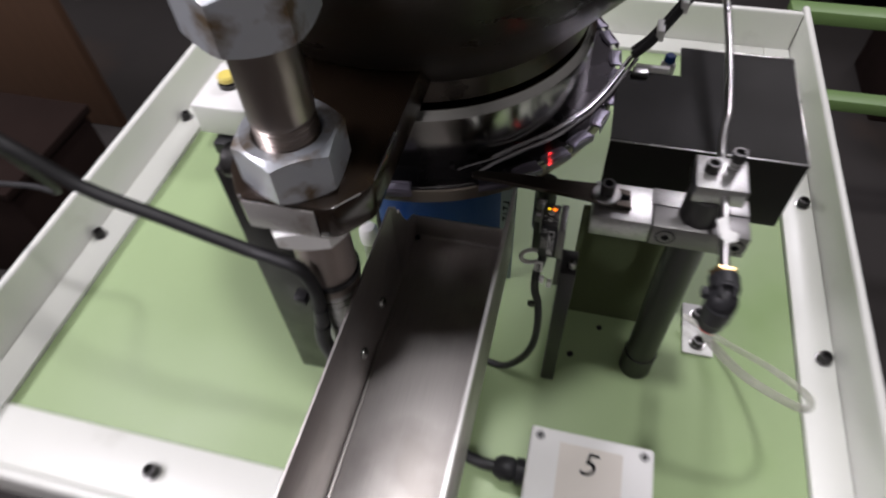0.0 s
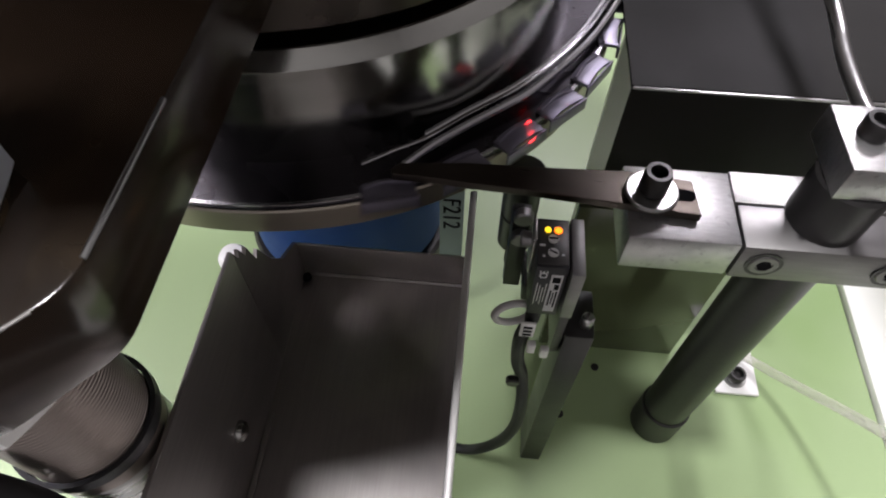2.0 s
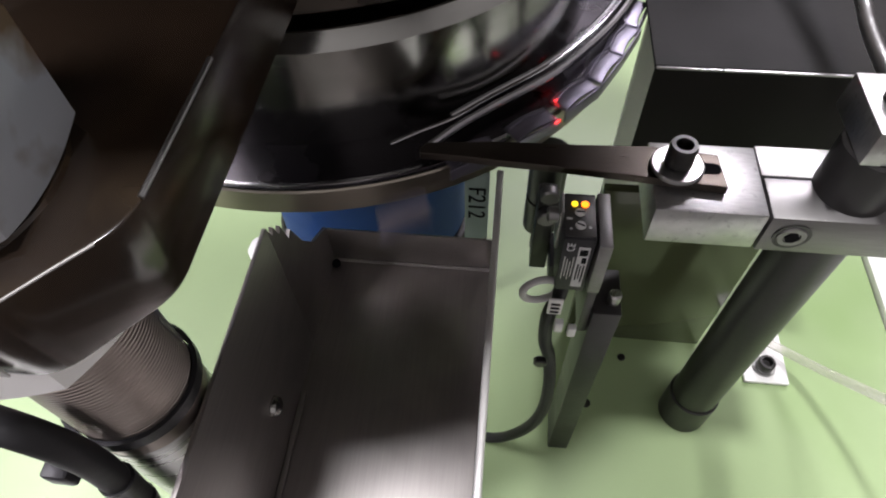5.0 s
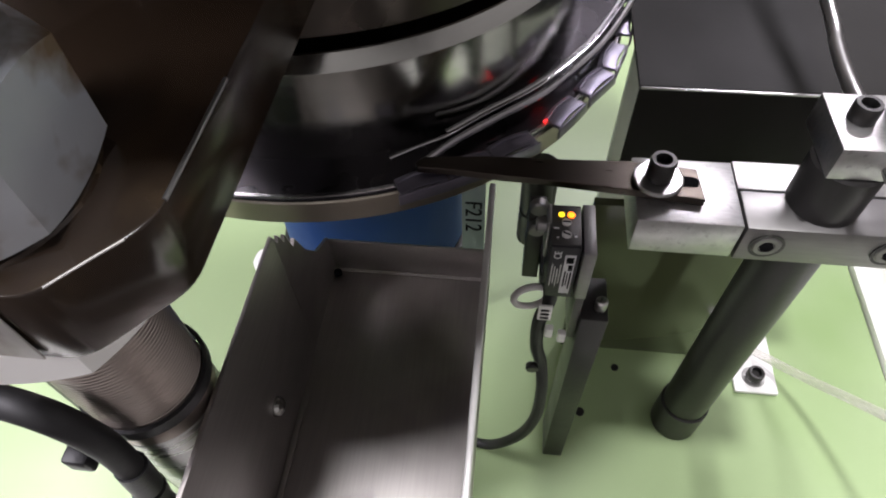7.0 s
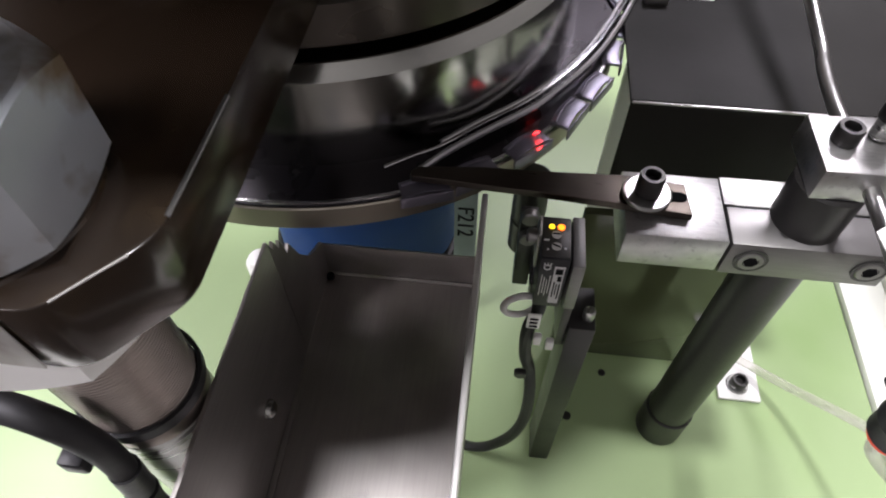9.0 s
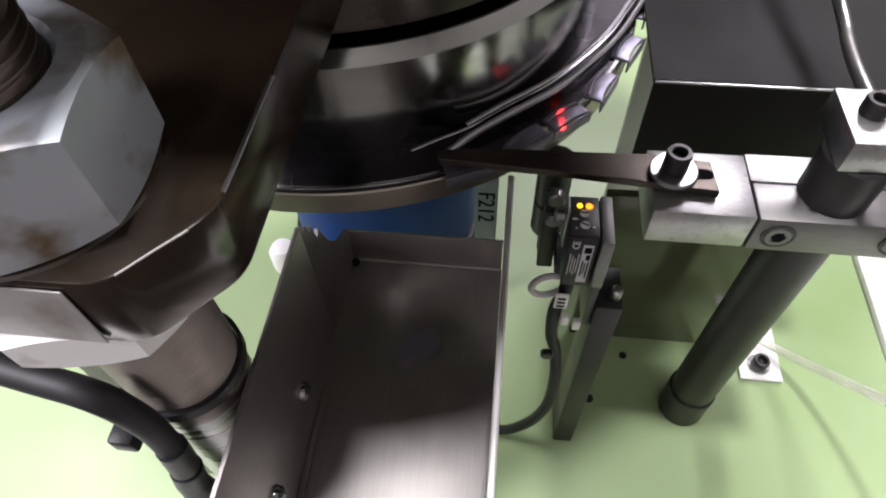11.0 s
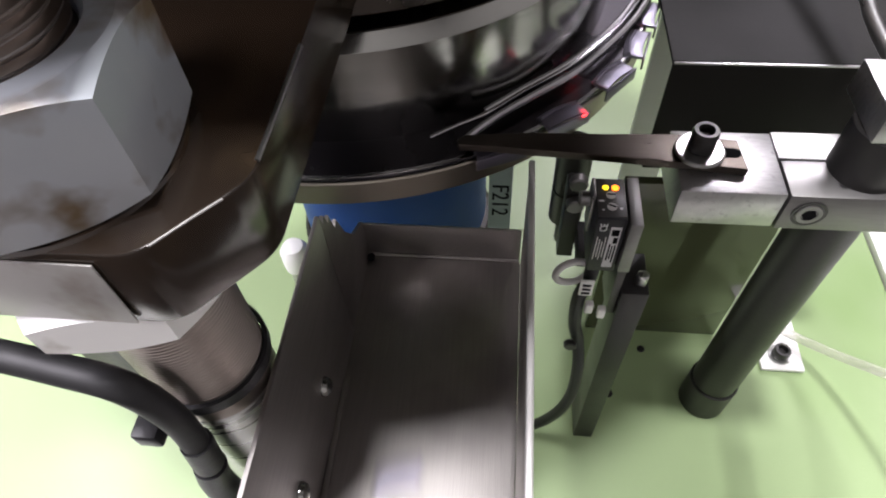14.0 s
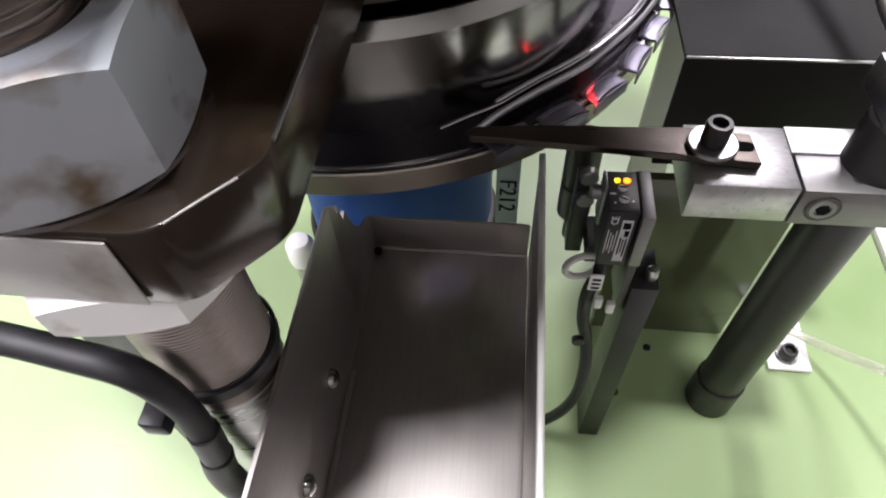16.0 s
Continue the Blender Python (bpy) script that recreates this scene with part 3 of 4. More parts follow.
# Black plate on the blade, painting the dark inside of a slot.
P("slot", prism([(0.0435 + 0.0022 * math.cos(a) + (0.0075 if math.cos(a) > 0 else 0), 0.2738 + 0.0022 * math.sin(a)) for a in np.linspace(0, 2 * math.pi, 20, endpoint=False)], BZ + 0.0028, BZ + 0.00325), INK, blade, "slot")
P("washer", ring_lathe([(0.0030, BZ + 0.0034), (0.0078, BZ + 0.0034), (0.0082, BZ + 0.0038), (0.0082, BZ + 0.0046), (0.0076, BZ + 0.0050), (0.0030, BZ + 0.0050)], 40, None, Matrix.Translation((0.0395, 0.2735, 0))), BRIGHT, blade, "bright washer")
cs = cap_screw(0.0043, 0.0078, pose(0.0395 - 0.04, 0.2735 - 0.275, 0.0052), blade)
# Black hexagon in place of the socket's shade.
P("socket", lathe([(0.0024, BZ + 0.0095), (0.0024, BZ + 0.0105)], 6, None, Matrix.Translation((0.0395, 0.2735, 0))), INK, blade)

# ---- air nozzle clamp, pipe and hose ----
clampp = root("pipe_clamp", (0.095, 0.274, 0.2045), "square steel pipe clamp with two cap screws", "clamp")
P("clamp_plate", box((0.0825, 0.2625, 0.2047), (0.1090, 0.2872, 0.2165), 0.0005), GROUND_STEEL, clampp)
for i, (x, y, h) in enumerate(((0.0905, 0.2760, 0.0056), (0.1015, 0.2790, 0.0125))):
    s = cap_screw(0.0040, 0.0056, pose(x - 0.095, y - 0.274, 0.2166 - 0.2045 + h - 0.0056), clampp)
    # The socket's shade, as a black hexagon.
    P("socket", lathe([(0.0021, 0), (0.0021, 0.0007)], 6, None, Matrix.Translation((x, y, 0.2166 + h - 0.003))), INK, clampp)
    if i:
        P("spacer", cyl(0.0033, 0.2166, 0.2235, 0.0004, 20, None, Matrix.Translation((x, y, 0))), BRIGHT, clampp)
pipe = root("air_pipe", (0.099, 0.25, 0.21), "bent bright steel air pipe with a push-in elbow", "pipe")
P("pipe_bar", tube([(0.098, 0.520, 0.222), (0.101, 0.47, 0.220), (0.1035, 0.400, 0.214), (0.1045, 0.345, 0.2050), (0.1015, 0.325, 0.2055), (0.0985, 0.300, 0.2080), (0.0985, 0.2635, 0.2095), (0.0970, 0.2130, 0.2095)], 0.0025, 14), BRIGHT, pipe)
P("tape_flag", prism([(0.0935, 0.2450), (0.0990, 0.2490), (0.1000, 0.2390), (0.1040, 0.2375), (0.1030, 0.2325), (0.0985, 0.2300), (0.0950, 0.2330)], 0.2117, 0.2123, 0.0002), WHITE_PLASTIC, pipe, "white tape flag")
ry = Matrix.Translation((0.097, 0.2135, 0.2095)) @ Matrix.Rotation(math.pi / 2, 4, "X")
P("hex_fitting", lathe([(0.0064, 0), (0.0070, 0.0006), (0.0070, 0.0024), (0.0064, 0.0030)], 6, None, ry), BRASS, pipe, "brass hexagon")
P("elbow_collar", lathe([(0.0062, 0.0031), (0.0072, 0.0038), (0.0072, 0.0100), (0.0068, 0.0106), (0.0068, 0.0120)], 28, None, ry), PLASTIC, pipe)
P("elbow_ball", lathe([(0.0074 * math.cos(a), 0.0074 * math.sin(a)) for a in np.linspace(-1.45, 1.45, 13)], 28, None, Matrix.Translation((0.0967, 0.1985, 0.2065))), PLASTIC, pipe)
P("elbow_leg", lathe([(0.0056, 0.1885), (0.0064, 0.1892), (0.0066, 0.1950), (0.0072, 0.1960), (0.0072, 0.2060)], 28, None, Matrix.Translation((0.0962, 0.1968, 0))), PLASTIC, pipe)
P("elbow_rib", box((0.0925, 0.1950, 0.2130), (0.0940, 0.2060, 0.2160), 0.0005, 2, box((0.0995, 0.1950, 0.2130), (0.1010, 0.2060, 0.2160), 0.0005)), PLASTIC, pipe)
P("elbow_nub", box((0.0870, 0.1990, 0.2050), (0.0905, 0.2040, 0.2095), 0.0008), PLASTIC, pipe)
P("release_ring", cyl(0.0052, 0.1862, 0.1884, 0.0005, 28, None, Matrix.Translation((0.0962, 0.1968, 0))), RED, pipe, "red release ring")
hose = root("air_hose", (0.14, 0.25, 0.05), "clear plastic air hose looping to the base plate", "hose")
P("hose_tube", tube([(0.0962, 0.1968, 0.1875), (0.0975, 0.1958, 0.1780), (0.1220, 0.1939, 0.1520), (0.1478, 0.1928, 0.1350), (0.1679, 0.1986, 0.1180), (0.1786, 0.2188, 0.0980), (0.1715, 0.2556, 0.0620), (0.1576, 0.2911, 0.0260), (0.1400, 0.3120, 0.0125), (0.1270, 0.3200, 0.0120)], 0.0025, 12), HOSE, hose)
hb = root("hose_bracket", (0.14, 0.315, 0), "small white bracket plate with two black screws", "bracket")
P("bracket_plate", box((0.1285, 0.2915, 0.0002), (0.1525, 0.3400, 0.003), 0.0008), WHITE_PLASTIC, hb)
for y in (0.301, 0.328):
    P("washer", cyl(0.0064, 0.003, 0.0040, 0.0003, 24, None, Matrix.Translation((0.1400, y, 0))), BRIGHT, hb)
    cap_screw(0.0046, 0.0055, pose(0, y - 0.315, 0.0041), hb)

# ---- black sheet cover and panel ----
cov = root("sheet_cover", (0.1, 0.38, 0.13), "black folded sheet metal cover with bright worn edges", "cover")
P("front_panel", box((0.0380, 0.3230, 0.1300), (0.1560, 0.3245, 0.1862), 0.0003), COVER, cov)
P("top_panel", prism([(0.0380, 0.3247), (0.1560, 0.3247), (0.1560, 0.4300), (0.0800, 0.4300), (0.0800, 0.3975), (0.0380, 0.3975)], 0.1852, 0.1866, 0.0003), COVER, cov, "", False)
P("side_panel", box((0.1546, 0.3247, 0.1300), (0.1560, 0.4300, 0.1850), 0.0003), COVER, cov)
P("worn_or_lit_edge", box((0.0384, 0.3228, 0.1862), (0.1560, 0.3240, 0.1870), 0.0003), BRIGHT, cov, "bare bright edge")
P("worn_or_lit_edge", box((0.1552, 0.3241, 0.1862), (0.1562, 0.4300, 0.1871), 0.0003), BRIGHT, cov, "bare bright edge")
P("worn_or_lit_edge", box((0.080, 0.4301, 0.1850), (0.1560, 0.4312, 0.1870), 0.0003), BRIGHT, cov, "bare bright edge")
P("lower_panel", box((0.0300, 0.3135, 0.0), (0.1060, 0.3180, 0.1298), 0.0005), PANEL, cov, "dark olive glossy panel")

# ---- junction box ----
jb = root("junction_box", (0.06, 0.15, 0), "white junction box marked with a handwritten number", "junction box")
JX0, JX1, JY0, JY1, JT = 0.0200, 0.1010, 0.1050, 0.1845, 0.050
P("body", box((JX0 + 0.0006, JY0 + 0.0006, 0.0), (JX1 - 0.0006, JY1 - 0.0006, 0.040), 0.002), WHITE_PLASTIC, jb)
P("lid", box((JX0, JY0, 0.0402), (JX1, JY1, JT), 0.0022, 3), WHITE_PLASTIC, jb)
for x in (JX0 + 0.0065, JX1 - 0.0065):
    for y in (JY0 + 0.0065, JY1 - 0.0065):
        s = P("lid_screw", lathe([(0.0034, 0), (0.0034, 0.0003), (0.0030, 0.0006)], 20, None, Matrix.Translation((x, y, JT - 0.0002))), BRIGHT, jb)
        # Black cross laid on the screw for the shade in its slots.
        P("cross_slot", box((x - 0.0024, y - 0.0005, JT + 0.0003), (x + 0.0024, y + 0.0005, JT + 0.0007), 0, 1, box((x - 0.0005, y - 0.0024, JT + 0.00025), (x + 0.0005, y + 0.0024, JT + 0.00065), 0)), INK, jb)
P("paper_label", box((0.0400, 0.1250, JT), (0.0810, 0.1760, JT + 0.0003), 0), PAPER, jb, "paper tape label")
tx = text_mesh("5", 0.022)
bmesh.ops.transform(tx, matrix=Matrix.Translation((0.0605, 0.1640, JT + 0.0005)) @ Matrix.Rotation(-0.05, 4, "Z") @ Matrix.Shear("XZ", 4, (0.25, 0)) , verts=tx.verts)
P("number", tx, INK, jb, "handwritten black number", False)
for x0, sg in ((JX0, -1), (JX1, 1)):
    for y in ((0.160, 0.125) if sg < 0 else (0.150,)):
        m = Matrix.Translation((x0, y, 0.022)) @ Matrix.Rotation(sg * math.pi / 2, 4, "Y")
        P("cable_gland", lathe([(0.0095, 0), (0.0095, 0.006), (0.0075, 0.0065), (0.0088, 0.009), (0.0088, 0.016), (0.006, 0.021)], 12, None, m), PLASTIC, jb)
gc = root("gland_cable", (-0.02, 0.15, 0.015), "black cable leaving the junction box", "cable")
P("sheath", tube([(0.000, 0.160, 0.022), (-0.012, 0.161, 0.021), (-0.030, 0.170, 0.012), (-0.050, 0.19, 0.006), (-0.07, 0.24, 0.006)], 0.0042, 12), RUBBER, gc)
gc2 = root("gland_cable", (0.14, 0.15, 0.015), "black cable leaving the junction box", "cable")
P("sheath", tube([(0.1215, 0.150, 0.022), (0.135, 0.149, 0.020), (0.155, 0.140, 0.010), (0.165, 0.120, 0.0085)], 0.0042, 12), RUBBER, gc2)

# ---- photo sensor on its bracket ----
sb = root("sensor_bracket", (0.021, 0.255, 0), "black steel upright carrying the sensor", "bracket")
P("upright", box((0.0205, 0.2450, 0.0), (0.0305, 0.2640, 0.1440), 0.0006), BLACKPOST, sb)
P("slat", box((0.0172, 0.2470, 0.1270), (0.0203, 0.2640, 0.1598), 0.0004), PLATE_DARK, sb)
P("rear_post", box((-0.0005, 0.2770, 0.1220), (0.0060, 0.2840, 0.1660), 0.0006), BLACKPOST, sb)
P("rear_barrel", lathe([(0.0030, 0.1050), (0.0032, 0.1060), (0.0032, 0.1200), (0.0060, 0.1206), (0.0072, 0.1220), (0.0072, 0.1400), (0.0066, 0.1405), (0.0066, 0.1420), (0.0072, 0.1425), (0.0072, 0.1655), (0.0062, 0.1660)], 28, None, Matrix.Translation((0.0036, 0.3000, 0))), BLACKPOST, sb, "round black threaded barrel")
P("barrel_arm", box((0.0010, 0.2842, 0.1290), (0.0056, 0.2935, 0.1360), 0.0006), BLACKPOST, sb)
P("tie_bar", box((0.0061, 0.2660, 0.1300), (0.0203, 0.2820, 0.1400), 0.0006), BLACKPOST, sb)
for x, y, zz in ((0.0270, 0.2445, 0.150),):
    P("bolt", cyl(0.0022, 0.1442, 0.1500, 0.0006, 16, None, Matrix.Translation((0.0275, 0.2500, 0))), BRIGHT, sb)
for zz in (0.158, 0.170):
    P("bolt", cyl(0.0034, 0.0, 0.004, 0.0006, 18, None, Matrix.Translation((0.0028, 0.2768, zz)) @ Matrix.Rotation(math.pi / 2, 4, "X")), TOOL_STEEL, sb)
sen = root("photo_sensor", (0.0115, 0.255, 0.16), "black photoelectric sensor with two lit indicator lamps", "sensor")
P("body", box((0.0056, 0.2455, 0.1570), (0.0152, 0.2632, 0.1852), 0.0005), PLASTIC, sen)
P("top_plate", box((0.0058, 0.2464, 0.1850), (0.0150, 0.2622, 0.1855), 0.0002), PLATE_DARK, sen)
P("cover_plate", box((0.0157, 0.2432, 0.1600), (0.0197, 0.2637, 0.1855), 0.0004), TOOL_STEEL, sen, "brushed grey side plate")
P("lamp", cyl(0.0010, 0.1855, 0.1861, 0.0002, 16, None, Matrix.Translation((0.0087, 0.2585, 0))), LED_YELLOW, sen, "glowing yellow indicator")
P("lamp", cyl(0.0012, 0.1855, 0.1861, 0.0002, 16, None, Matrix.Translation((0.0118, 0.2585, 0))), LED_ORANGE, sen, "glowing orange indicator")
for y, turn in ((0.2552, 0.0), (0.2503, -0.4)):
    P("dial", cyl(0.0016, 0.1855, 0.1863, 0.0003, 22, None, Matrix.Translation((0.0103, y, 0))), TAGPLASTIC, sen, "adjusting dial")
    # Black bar on the dial, for the shade in its slot.
    P("dial_slot", box((-0.0013, -0.00025, 0.1863), (0.0013, 0.00025, 0.1865), 0, 1, None, Matrix.Translation((0.0103, y, 0)) @ Matrix.Rotation(turn, 4, "Z")), INK, sen)
for x0, x1, y in ((0.0062, 0.0080, 0.2530), (0.0072, 0.0079, 0.2492), (0.0128, 0.0136, 0.2500)):
    P("print_bar", box((x0, y - 0.0004, 0.18552), (x1, y + 0.0003, 0.18562), 0), PRINT, sen)
tx = text_mesh("CE", 0.0034, 0.00008)
bmesh.ops.transform(tx, matrix=Matrix.Translation((0.0082, 0.24540, 0.1812)) @ Matrix.Rotation(math.pi / 2, 4, "X") @ Matrix.Rotation(math.pi / 2, 4, "Z"), verts=tx.verts)
P("mark", tx, PRINT, sen, "white printed mark", False)
P("sticker", box((0.0105, 0.24522, 0.1600), (0.0139, 0.24548, 0.1815), 0), PRINT, sen, "white printed sticker")
for x0, x1, z0, z1 in ((0.0110, 0.0134, 0.1775, 0.1805), (0.0120, 0.0134, 0.1735, 0.1765), (0.0111, 0.0116, 0.1640, 0.1730), (0.0120, 0.0124, 0.1650, 0.1720), (0.0129, 0.0134, 0.1630, 0.1725)):
    P("print_bar", box((x0, 0.24505, z0), (x1, 0.24520, z1), 0), INK, sen)
for k in range(4):
    P("print_bar", box((0.0068 + 0.0009 * k, 0.24530, 0.1640 + 0.0015 * (k % 2)), (0.0071 + 0.0009 * k, 0.24548, 0.1762 - 0.0012 * (k % 3)), 0), TAGPLASTIC, sen)
P("rear_bolt", cyl(0.0026, 0.0, 0.0045, 0.0006, 18, None, Matrix.Translation((0.0055, 0.2590, 0.1795)) @ Matrix.Rotation(-math.pi / 2, 4, "Y")), TOOL_STEEL, sen)
P("ear_plate", box((0.0044, 0.2540, 0.1680), (0.00555, 0.2620, 0.1868), 0.0004), BRIGHT, sen)
lead = root("sensor_cable", (0.008, 0.25, 0.1), "black sensor cable with a clear marker loop", "cable")
P("sheath", tube([(0.0098, 0.2530, 0.1588), (0.0085, 0.2490, 0.148), (0.0062, 0.2480, 0.135), (0.0068, 0.2470, 0.118), (0.0100, 0.2470, 0.103), (0.0120, 0.2430, 0.085), (0.0110, 0.2400, 0.060), (0.0040, 0.2400, 0.035), (-0.010, 0.243, 0.012), (-0.030, 0.250, 0.004)], 0.0026, 12), RUBBER, lead)
P("marker_loop", tube([(0.0078 - 0.0058 + 0.0062 * math.cos(a), 0.2480 + 0.0015 * math.cos(a), 0.1520 + 0.0062 * math.sin(a)) for a in np.linspace(0.3, 6.2, 14)], 0.0013, 10), TAGPLASTIC, lead, "milky plastic loop")
P("marker_tag", box((0.0048, 0.2445, 0.1420), (0.0098, 0.2455, 0.1515), 0.0004), WHITE_PLASTIC, lead, "white marker tag")
for k in range(3):
    P("tag_bar", box((0.0058, 0.2442, 0.1435 + 0.0025 * k), (0.0088, 0.24445, 0.1446 + 0.0025 * k), 0), INK, lead)
for x, zz in ((0.0085, 0.131), (0.0135, 0.128)):
    P("clip", box((x, 0.2435, zz), (x + 0.0030, 0.2462, zz + 0.006), 0.0006), WHITE_PLASTIC, lead)
P("clip_screw", cyl(0.0026, 0.0, 0.003, 0.0005, 16, None, Matrix.Translation((0.0060, 0.2440, 0.108)) @ Matrix.Rotation(math.pi / 2, 4, "X")), BLACKOX, lead)


beam = bpy.data.lights.new("sensor_beam", "SPOT")
beam.energy, beam.color, beam.spot_size, beam.spot_blend, beam.shadow_soft_size = 14.0, (1.0, 0.02, 0.02), radians(4.0), 0.3, 0.0008
new("sensor_beam", beam).matrix_world = look((0.0100, 0.2645, 0.1824), (0.0038, 0.2972, 0.1838))

# ---- guide rails and their bracket ----
def arc(points, z):
    out = []
    for a, r in points:
        out.append((AX + r * math.cos(radians(a)), AY + r * math.sin(radians(a)), z))
    return out


rail = root("guide_rail", (0.04, 0.39, 0.186), "pair of dark bent guide rails over the carrying ring", "guide rail")
LINE = [(-65, 0.1290), (-58, 0.1228), (-50, 0.1205), (-37, 0.1222), (-22, 0.1262), (-10, 0.1310), (0, 0.1375), (8, 0.146)]
P("outer_rail", tube(arc(LINE, 0.1866), 0.0016, 10), RAIL, rail)
P("inner_rail", tube(arc([(a, r - 0.0046) for a, r in LINE[1:]], 0.1872), 0.0015, 10), RAIL, rail)
P("middle_wire", tube(arc([(-69, 0.1240), (-64, 0.1216)] + [(a, r - 0.0024) for a, r in LINE[1:]], 0.1888), 0.0007, 8), RAIL, rail)
rb = root("rail_bracket", (0.06, 0.40, 0), "pale grey upright bracket with a black screw", "bracket")
P("upright", box((0.0490, 0.3985, 0.0), (0.0720, 0.4025, 0.1900), 0.0008), WHITE_PLASTIC, rb)
P("screw", cyl(0.0042, 0.0, 0.004, 0.0006, 18, None, Matrix.Translation((0.0585, 0.3983, 0.170)) @ Matrix.Rotation(math.pi / 2, 4, "X")), BLACKOX, rb)
P("clip", box((0.0475, 0.3905, 0.1850), (0.0580, 0.3980, 0.1905), 0.001), BRIGHT, rb)
bh = root("black_air_hose", (0.07, 0.43, 0.22), "pair of black air hoses tied with white clips", "hose")
for d in (0.0, 0.006):
    P("hose_tube", tube([(0.046, 0.405 + d, 0.1935), (0.058, 0.415 + d, 0.2010), (0.074, 0.435 + d, 0.2160), (0.090, 0.455 + d, 0.2330), (0.100, 0.475 + d, 0.262), (0.104, 0.49 + d, 0.31), (0.106, 0.51, 0.40)], 0.0030, 10), RUBBER, bh)
for q in ((0.062, 0.4215, 0.2045), (0.075, 0.4385, 0.2165)):
    P("clip", box((q[0] - 0.003, q[1] - 0.0075, q[2] - 0.0045), (q[0] + 0.0025, q[1] + 0.0075, q[2] + 0.0045), 0.001), WHITE_PLASTIC, bh)
conn = root("blue_connector", (0.075, 0.425, 0), "white hose connector with a blue collar", "connector")
P("post", box((0.0700, 0.4260, 0.0), (0.0790, 0.4350, 0.1560), 0.0008), GREYPAINT, conn)
P("body", cyl(0.0055, 0.1562, 0.1740, 0.0012, 20, None, Matrix.Translation((0.0745, 0.4305, 0))), WHITE_PLASTIC, conn)
P("collar", cyl(0.0040, 0.1742, 0.1800, 0.0008, 20, None, Matrix.Translation((0.0745, 0.4305, 0))), BLUE, conn, "blue collar")
lab = root("printed_plate", (-0.022, 0.34, 0.05), "pale upright plate with black printed characters", "plate")
P("plate", box((-0.0315, 0.3350, 0.0), (-0.0195, 0.3370, 0.1220), 0.0004), GREY_LABEL, lab)
tx = text_mesh("F212", 0.0125)
bmesh.ops.transform(tx, matrix=Matrix.Translation((-0.0258, 0.3347, 0.090)) @ Matrix.Rotation(math.pi / 2, 4, "X") @ Matrix.Rotation(-math.pi / 2, 4, "Z"), verts=tx.verts)
P("writing", tx, INK, lab, "black printed characters", False)

# ---- workshop clutter beyond the tray ----
bd = root("brown_board", (-1.3, 1.3, -0.9), "brown wooden board leaning in the dark workshop", "board")
P("panel", box((-2.05, 1.30, -0.9), (-1.45, 1.33, -0.30), 0.004), WOOD, bd)
for k, (x, y, w, h) in enumerate(((-0.95, 1.5, 0.24, 0.55), (-0.62, 1.7, 0.3, 0.4), (-1.5, 0.7, 0.3, 0.35), (1.0, 1.2, 0.35, 0.25), (1.35, 0.8, 0.3, 0.3), (0.9, 1.8, 0.4, 0.5))):
    cr = root("storage_crate", (x, y, -0.9), "rust brown crate standing on the workshop floor", "crate", "crates in the workshop")
    P("crate_body", box((x, y, -0.9), (x + w, y + 0.3, -0.9 + h), 0.006), RUST, cr)
    P("lid", box((x - 0.01, y - 0.01, -0.899 + h), (x + w + 0.01, y + 0.31, -0.875 + h), 0.004), RUST, cr)
gr = root("green_rail_frame", (0.9, 1.2, -0.9), "green painted steel rail frame in the workshop", "rail frame")
P("upper_rail", box((0.40, 1.30, -0.30), (1.9, 1.34, -0.27), 0.004), RAILGREEN, gr)
P("lower_rail", box((0.50, 1.30, -0.505), (1.9, 1.34, -0.475), 0.004), RAILGREEN, gr)
for x in (0.95, 1.8):
    P("leg", box((x, 1.3405, -0.9), (x + 0.04, 1.38, -0.265), 0.004), RAILGREEN, gr)

def storage_rack(x, y, w, levels, seed):
    """A steel rack with shelves and dark boxes, standing on the workshop floor."""
    r = random.Random(seed)
    top = -0.9 + 0.46 * levels
    rack = root("storage_rack", (x, y, -0.9), "dark rack of stacked oily boxes against the workshop wall", "rack", "racks in the workshop")
    for px_ in (x, x + w - 0.04):
        for py_ in (y, y + 0.40):
            P("post", box((px_, py_, -0.9), (px_ + 0.04, py_ + 0.04, top), 0.003), RUST, rack)
    for k in range(levels):
        zz = -0.9 + 0.10 + 0.46 * k
        P("shelf", box((x + 0.0405, y + 0.002, zz), (x + w - 0.0405, y + 0.438, zz + 0.025), 0.003), RUST, rack)
        u = x + 0.06
        while u < x + w - 0.25:
            bw, bh = r.uniform(0.12, 0.24), r.uniform(0.14, 0.34)
            bx_ = root("storage_box", (u, y, zz + 0.026), "dark oily box standing on the rack", "box", "boxes on the racks")
            P("box_body", box((u, y + 0.05, zz + 0.0255), (u + bw, y + 0.36, zz + 0.0255 + bh), 0.006), (RUST, WOOD, GREYPAINT, RUST)[r.randrange(4)], bx_)
            P("box_rim", box((u - 0.006, y + 0.044, zz + 0.026 + bh), (u + bw + 0.006, y + 0.366, zz + 0.048 + bh), 0.004), RUST, bx_)
            u += bw + r.uniform(0.02, 0.10)


storage_rack(-2.45, 2.25, 1.35, 4, 3)
storage_rack(-1.00, 2.40, 1.30, 4, 8)
storage_rack(0.75, 2.35, 1.70, 3, 5)

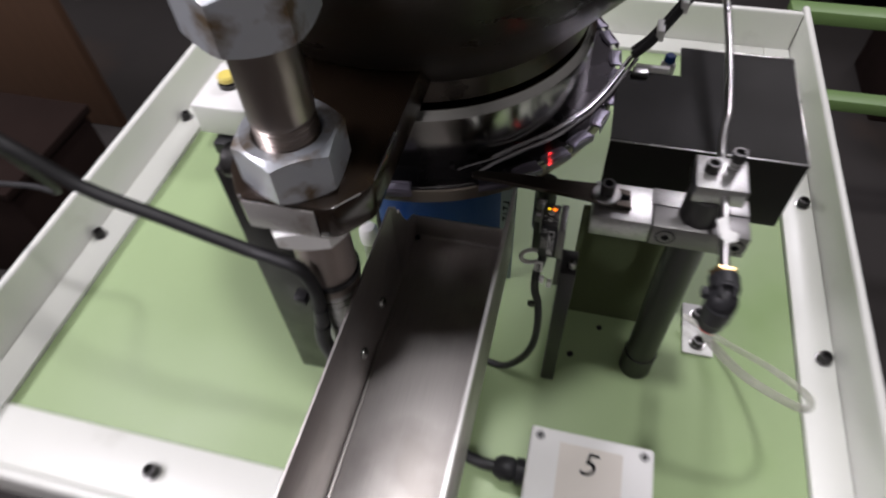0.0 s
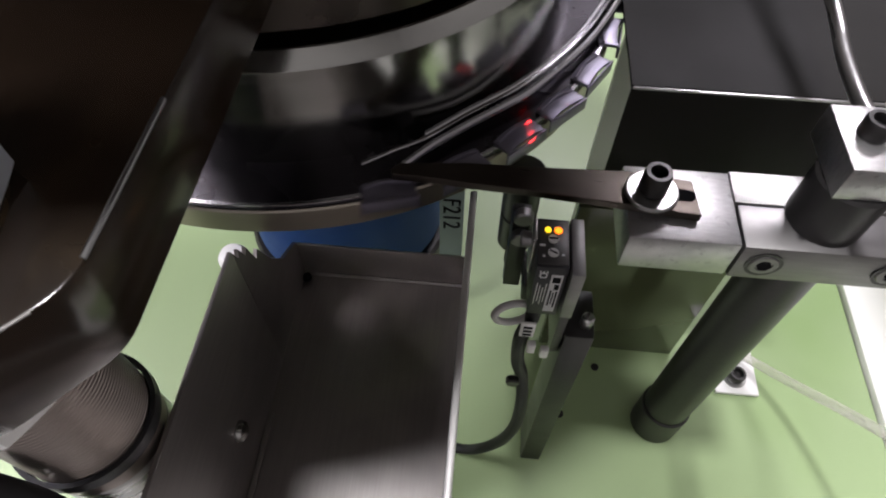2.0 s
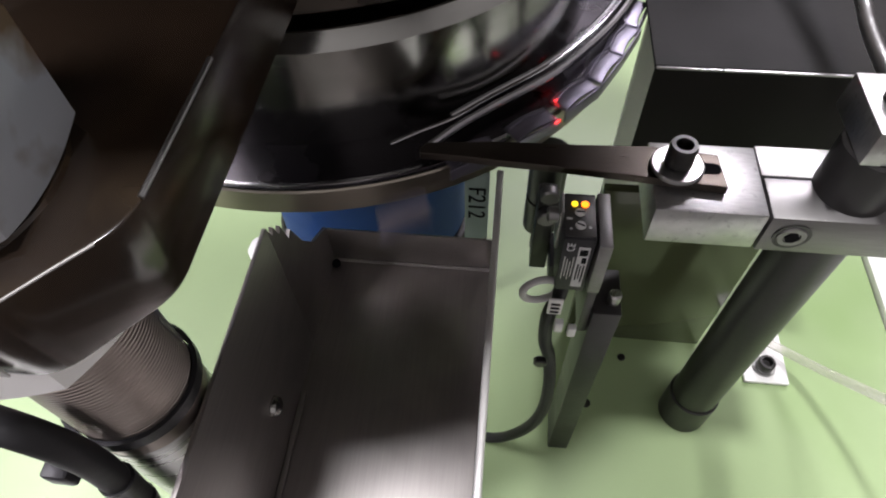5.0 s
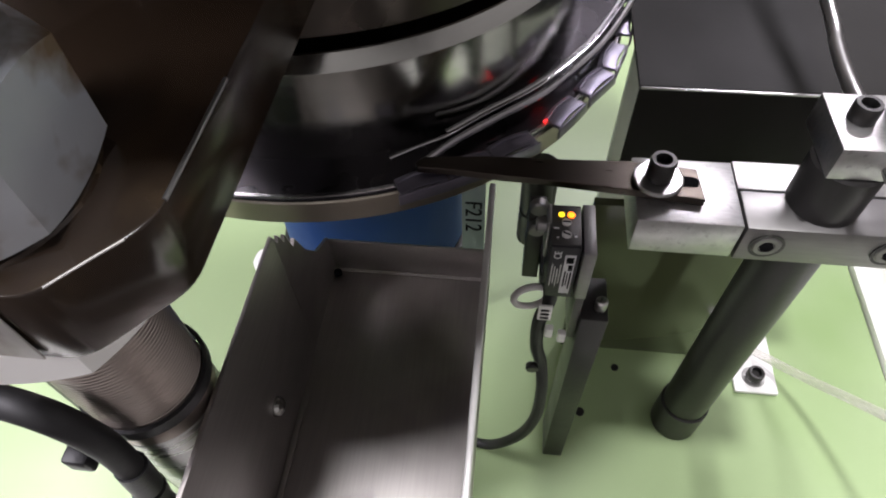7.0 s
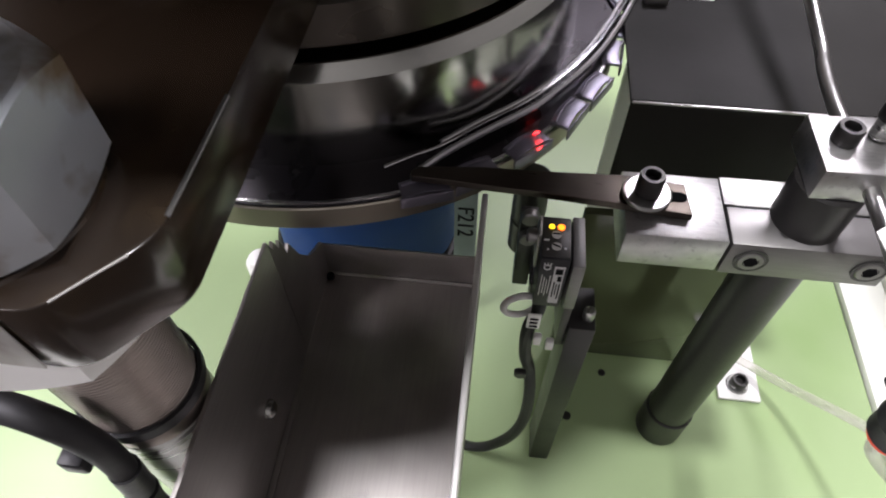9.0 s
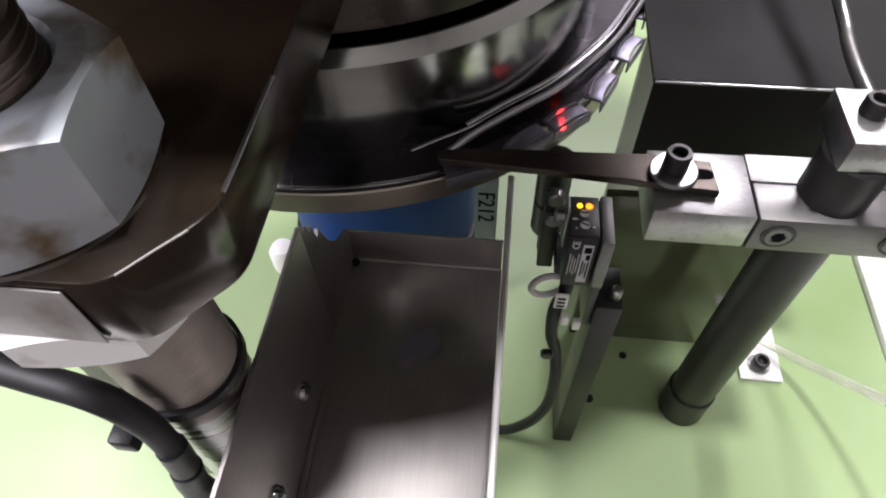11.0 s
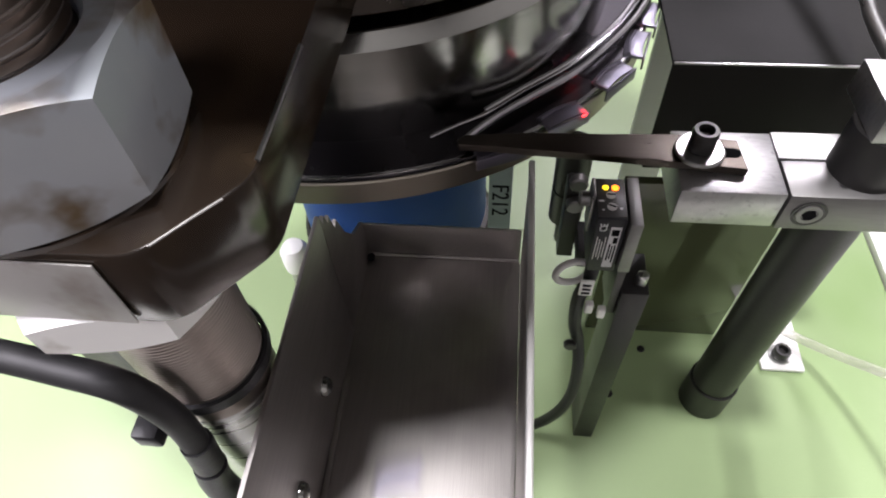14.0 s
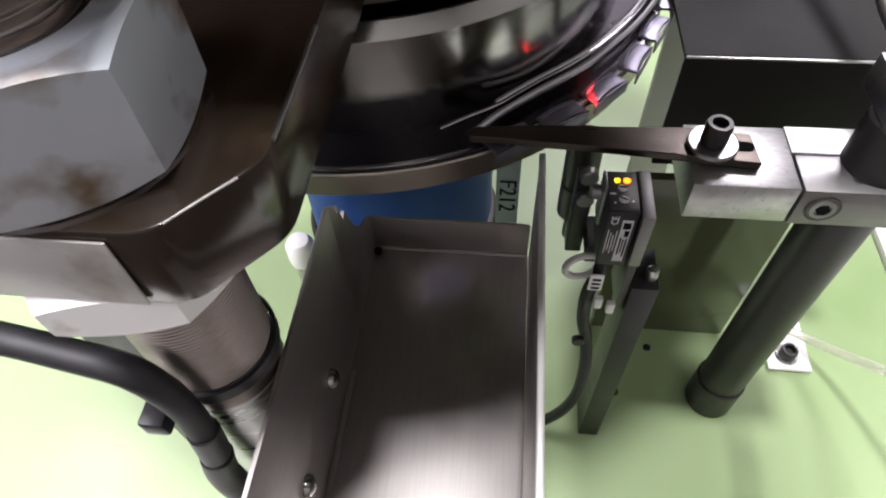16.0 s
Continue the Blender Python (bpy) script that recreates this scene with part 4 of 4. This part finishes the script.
# ---- small parts carried by the ring ----
OMEGA, REACH, RP = 0.31, radians(-66), 0.1298
LEAVE = [0.35, 0.9, 1.45, 2.0, 2.6, 3.2, 3.75, 4.3, 4.9, 5.45, 6.05, 6.6, 7.05, 7.5, 7.95, 8.6, 9.15, 9.6, 10.2, 10.8, 11.3, 11.9, 12.4, 12.95, 13.65, 14.4, 15.1, 15.85,
         16.4, 16.95, 17.5, 18.05, 18.6, 19.15]
rng = random.Random(4)
piece_mesh = None
pieces = []
for T in LEAVE:
    if piece_mesh is None:
        bow = [0.0011 * math.cos(k * math.pi / 8) for k in range(-4, 5)]
        xs = [0.0022 * k for k in range(-4, 5)]
        bm = prism([(x, y - 0.0064) for x, y in zip(xs, bow)] + [(x, y + 0.0012) for x, y in zip(xs[::-1], bow)], 0.0, 0.0013, 0.0004)
        box((-0.0096, -0.0070, -0.0040), (0.0096, -0.0061, 0.0012), 0.0004, 2, bm)
        tube([(-0.0080, -0.0004, 0.0013), (0.0, 0.0007, 0.0015), (0.0080, -0.0004, 0.0013)], 0.0007, 8, bm)
        ob = part("steel_clip", bm, PARTMETAL)
        piece_mesh = ob.data
    else:
        ob = new("steel_clip", piece_mesh)
    tagged(ob, "small flat violet grey steel clip riding on the ring", "machine part", "clips on the ring")
    pieces.append((T, ob, rng.uniform(-0.004, 0.004), rng.uniform(-9, 9), rng.uniform(-0.25, 0.25), rng.uniform(-0.25, 0.25)))


# ---- moving things ----
def motions():
    rows = []
    for k in range(33):
        t = 0.5 * k
        rows.append((t, Matrix.Translation((AX, AY, 0.165)) @ Matrix.Rotation(-OMEGA * t, 4, "Z")))
    walk(drum, rows)
    for T, ob, dx, spin, bx, by in pieces:
        rows = []
        t = 0.0
        while t < min(T, 16.01):
            a = REACH + OMEGA * (T - t)
            rows.append((t, pose(AX + RP * math.cos(a), AY + RP * math.sin(a), 0.1823, 0, 0, math.degrees(a) + 90 + spin)))
            t += 0.25
        if T < 16.0:
            x = AX + RP * math.cos(REACH)
            fall = [(0.0, x, AY + RP * math.sin(REACH), 0.1823, 0), (0.06, x - 0.004, 0.2640, 0.1800, 25), (0.12, x - 0.007 + dx, 0.2560, 0.1520, 60), (0.18, x - 0.009 + dx, 0.2480, 0.1150, 20),
                    (0.26, x - 0.010 + dx, 0.2260, 0.1113, 0), (0.50, x - 0.010 + 2 * dx, 0.1300, 0.1113, 0), (0.75, x - 0.010 + 2 * dx, 0.0220, 0.1113, 0), (0.80, x - 0.010 + 2 * dx, -0.0100, 0.1000, 30),
                    (1.15, x + bx * 0.5, -0.12 + by * 0.5, -0.8999, 0)]
            rows = [r for r in rows if r[0] < T - 0.04]
            for d, px_, py_, pz_, tilt in fall:
                if T + d < 16.0:
                    rows.append((round(T + d, 3), pose(px_, py_, pz_, tilt, 0, 24 + spin)))
            if T + 1.15 < 16.0:
                d, px_, py_, pz_, tilt = fall[-1]
                rows.append((16.0, pose(px_, py_, pz_, 0, 0, 24 + spin)))
            else:
                k = max(i for i, f in enumerate(fall) if T + f[0] < 16.0)
                d0, d1 = fall[k], fall[min(k + 1, len(fall) - 1)]
                u = (16.0 - T - d0[0]) / max(d1[0] - d0[0], 1e-6)
                rows.append((16.0, pose(*[d0[i] + u * (d1[i] - d0[i]) for i in (1, 2, 3)], d0[4] + u * (d1[4] - d0[4]), 0, 24 + spin)))
        walk(ob, rows)


motions()
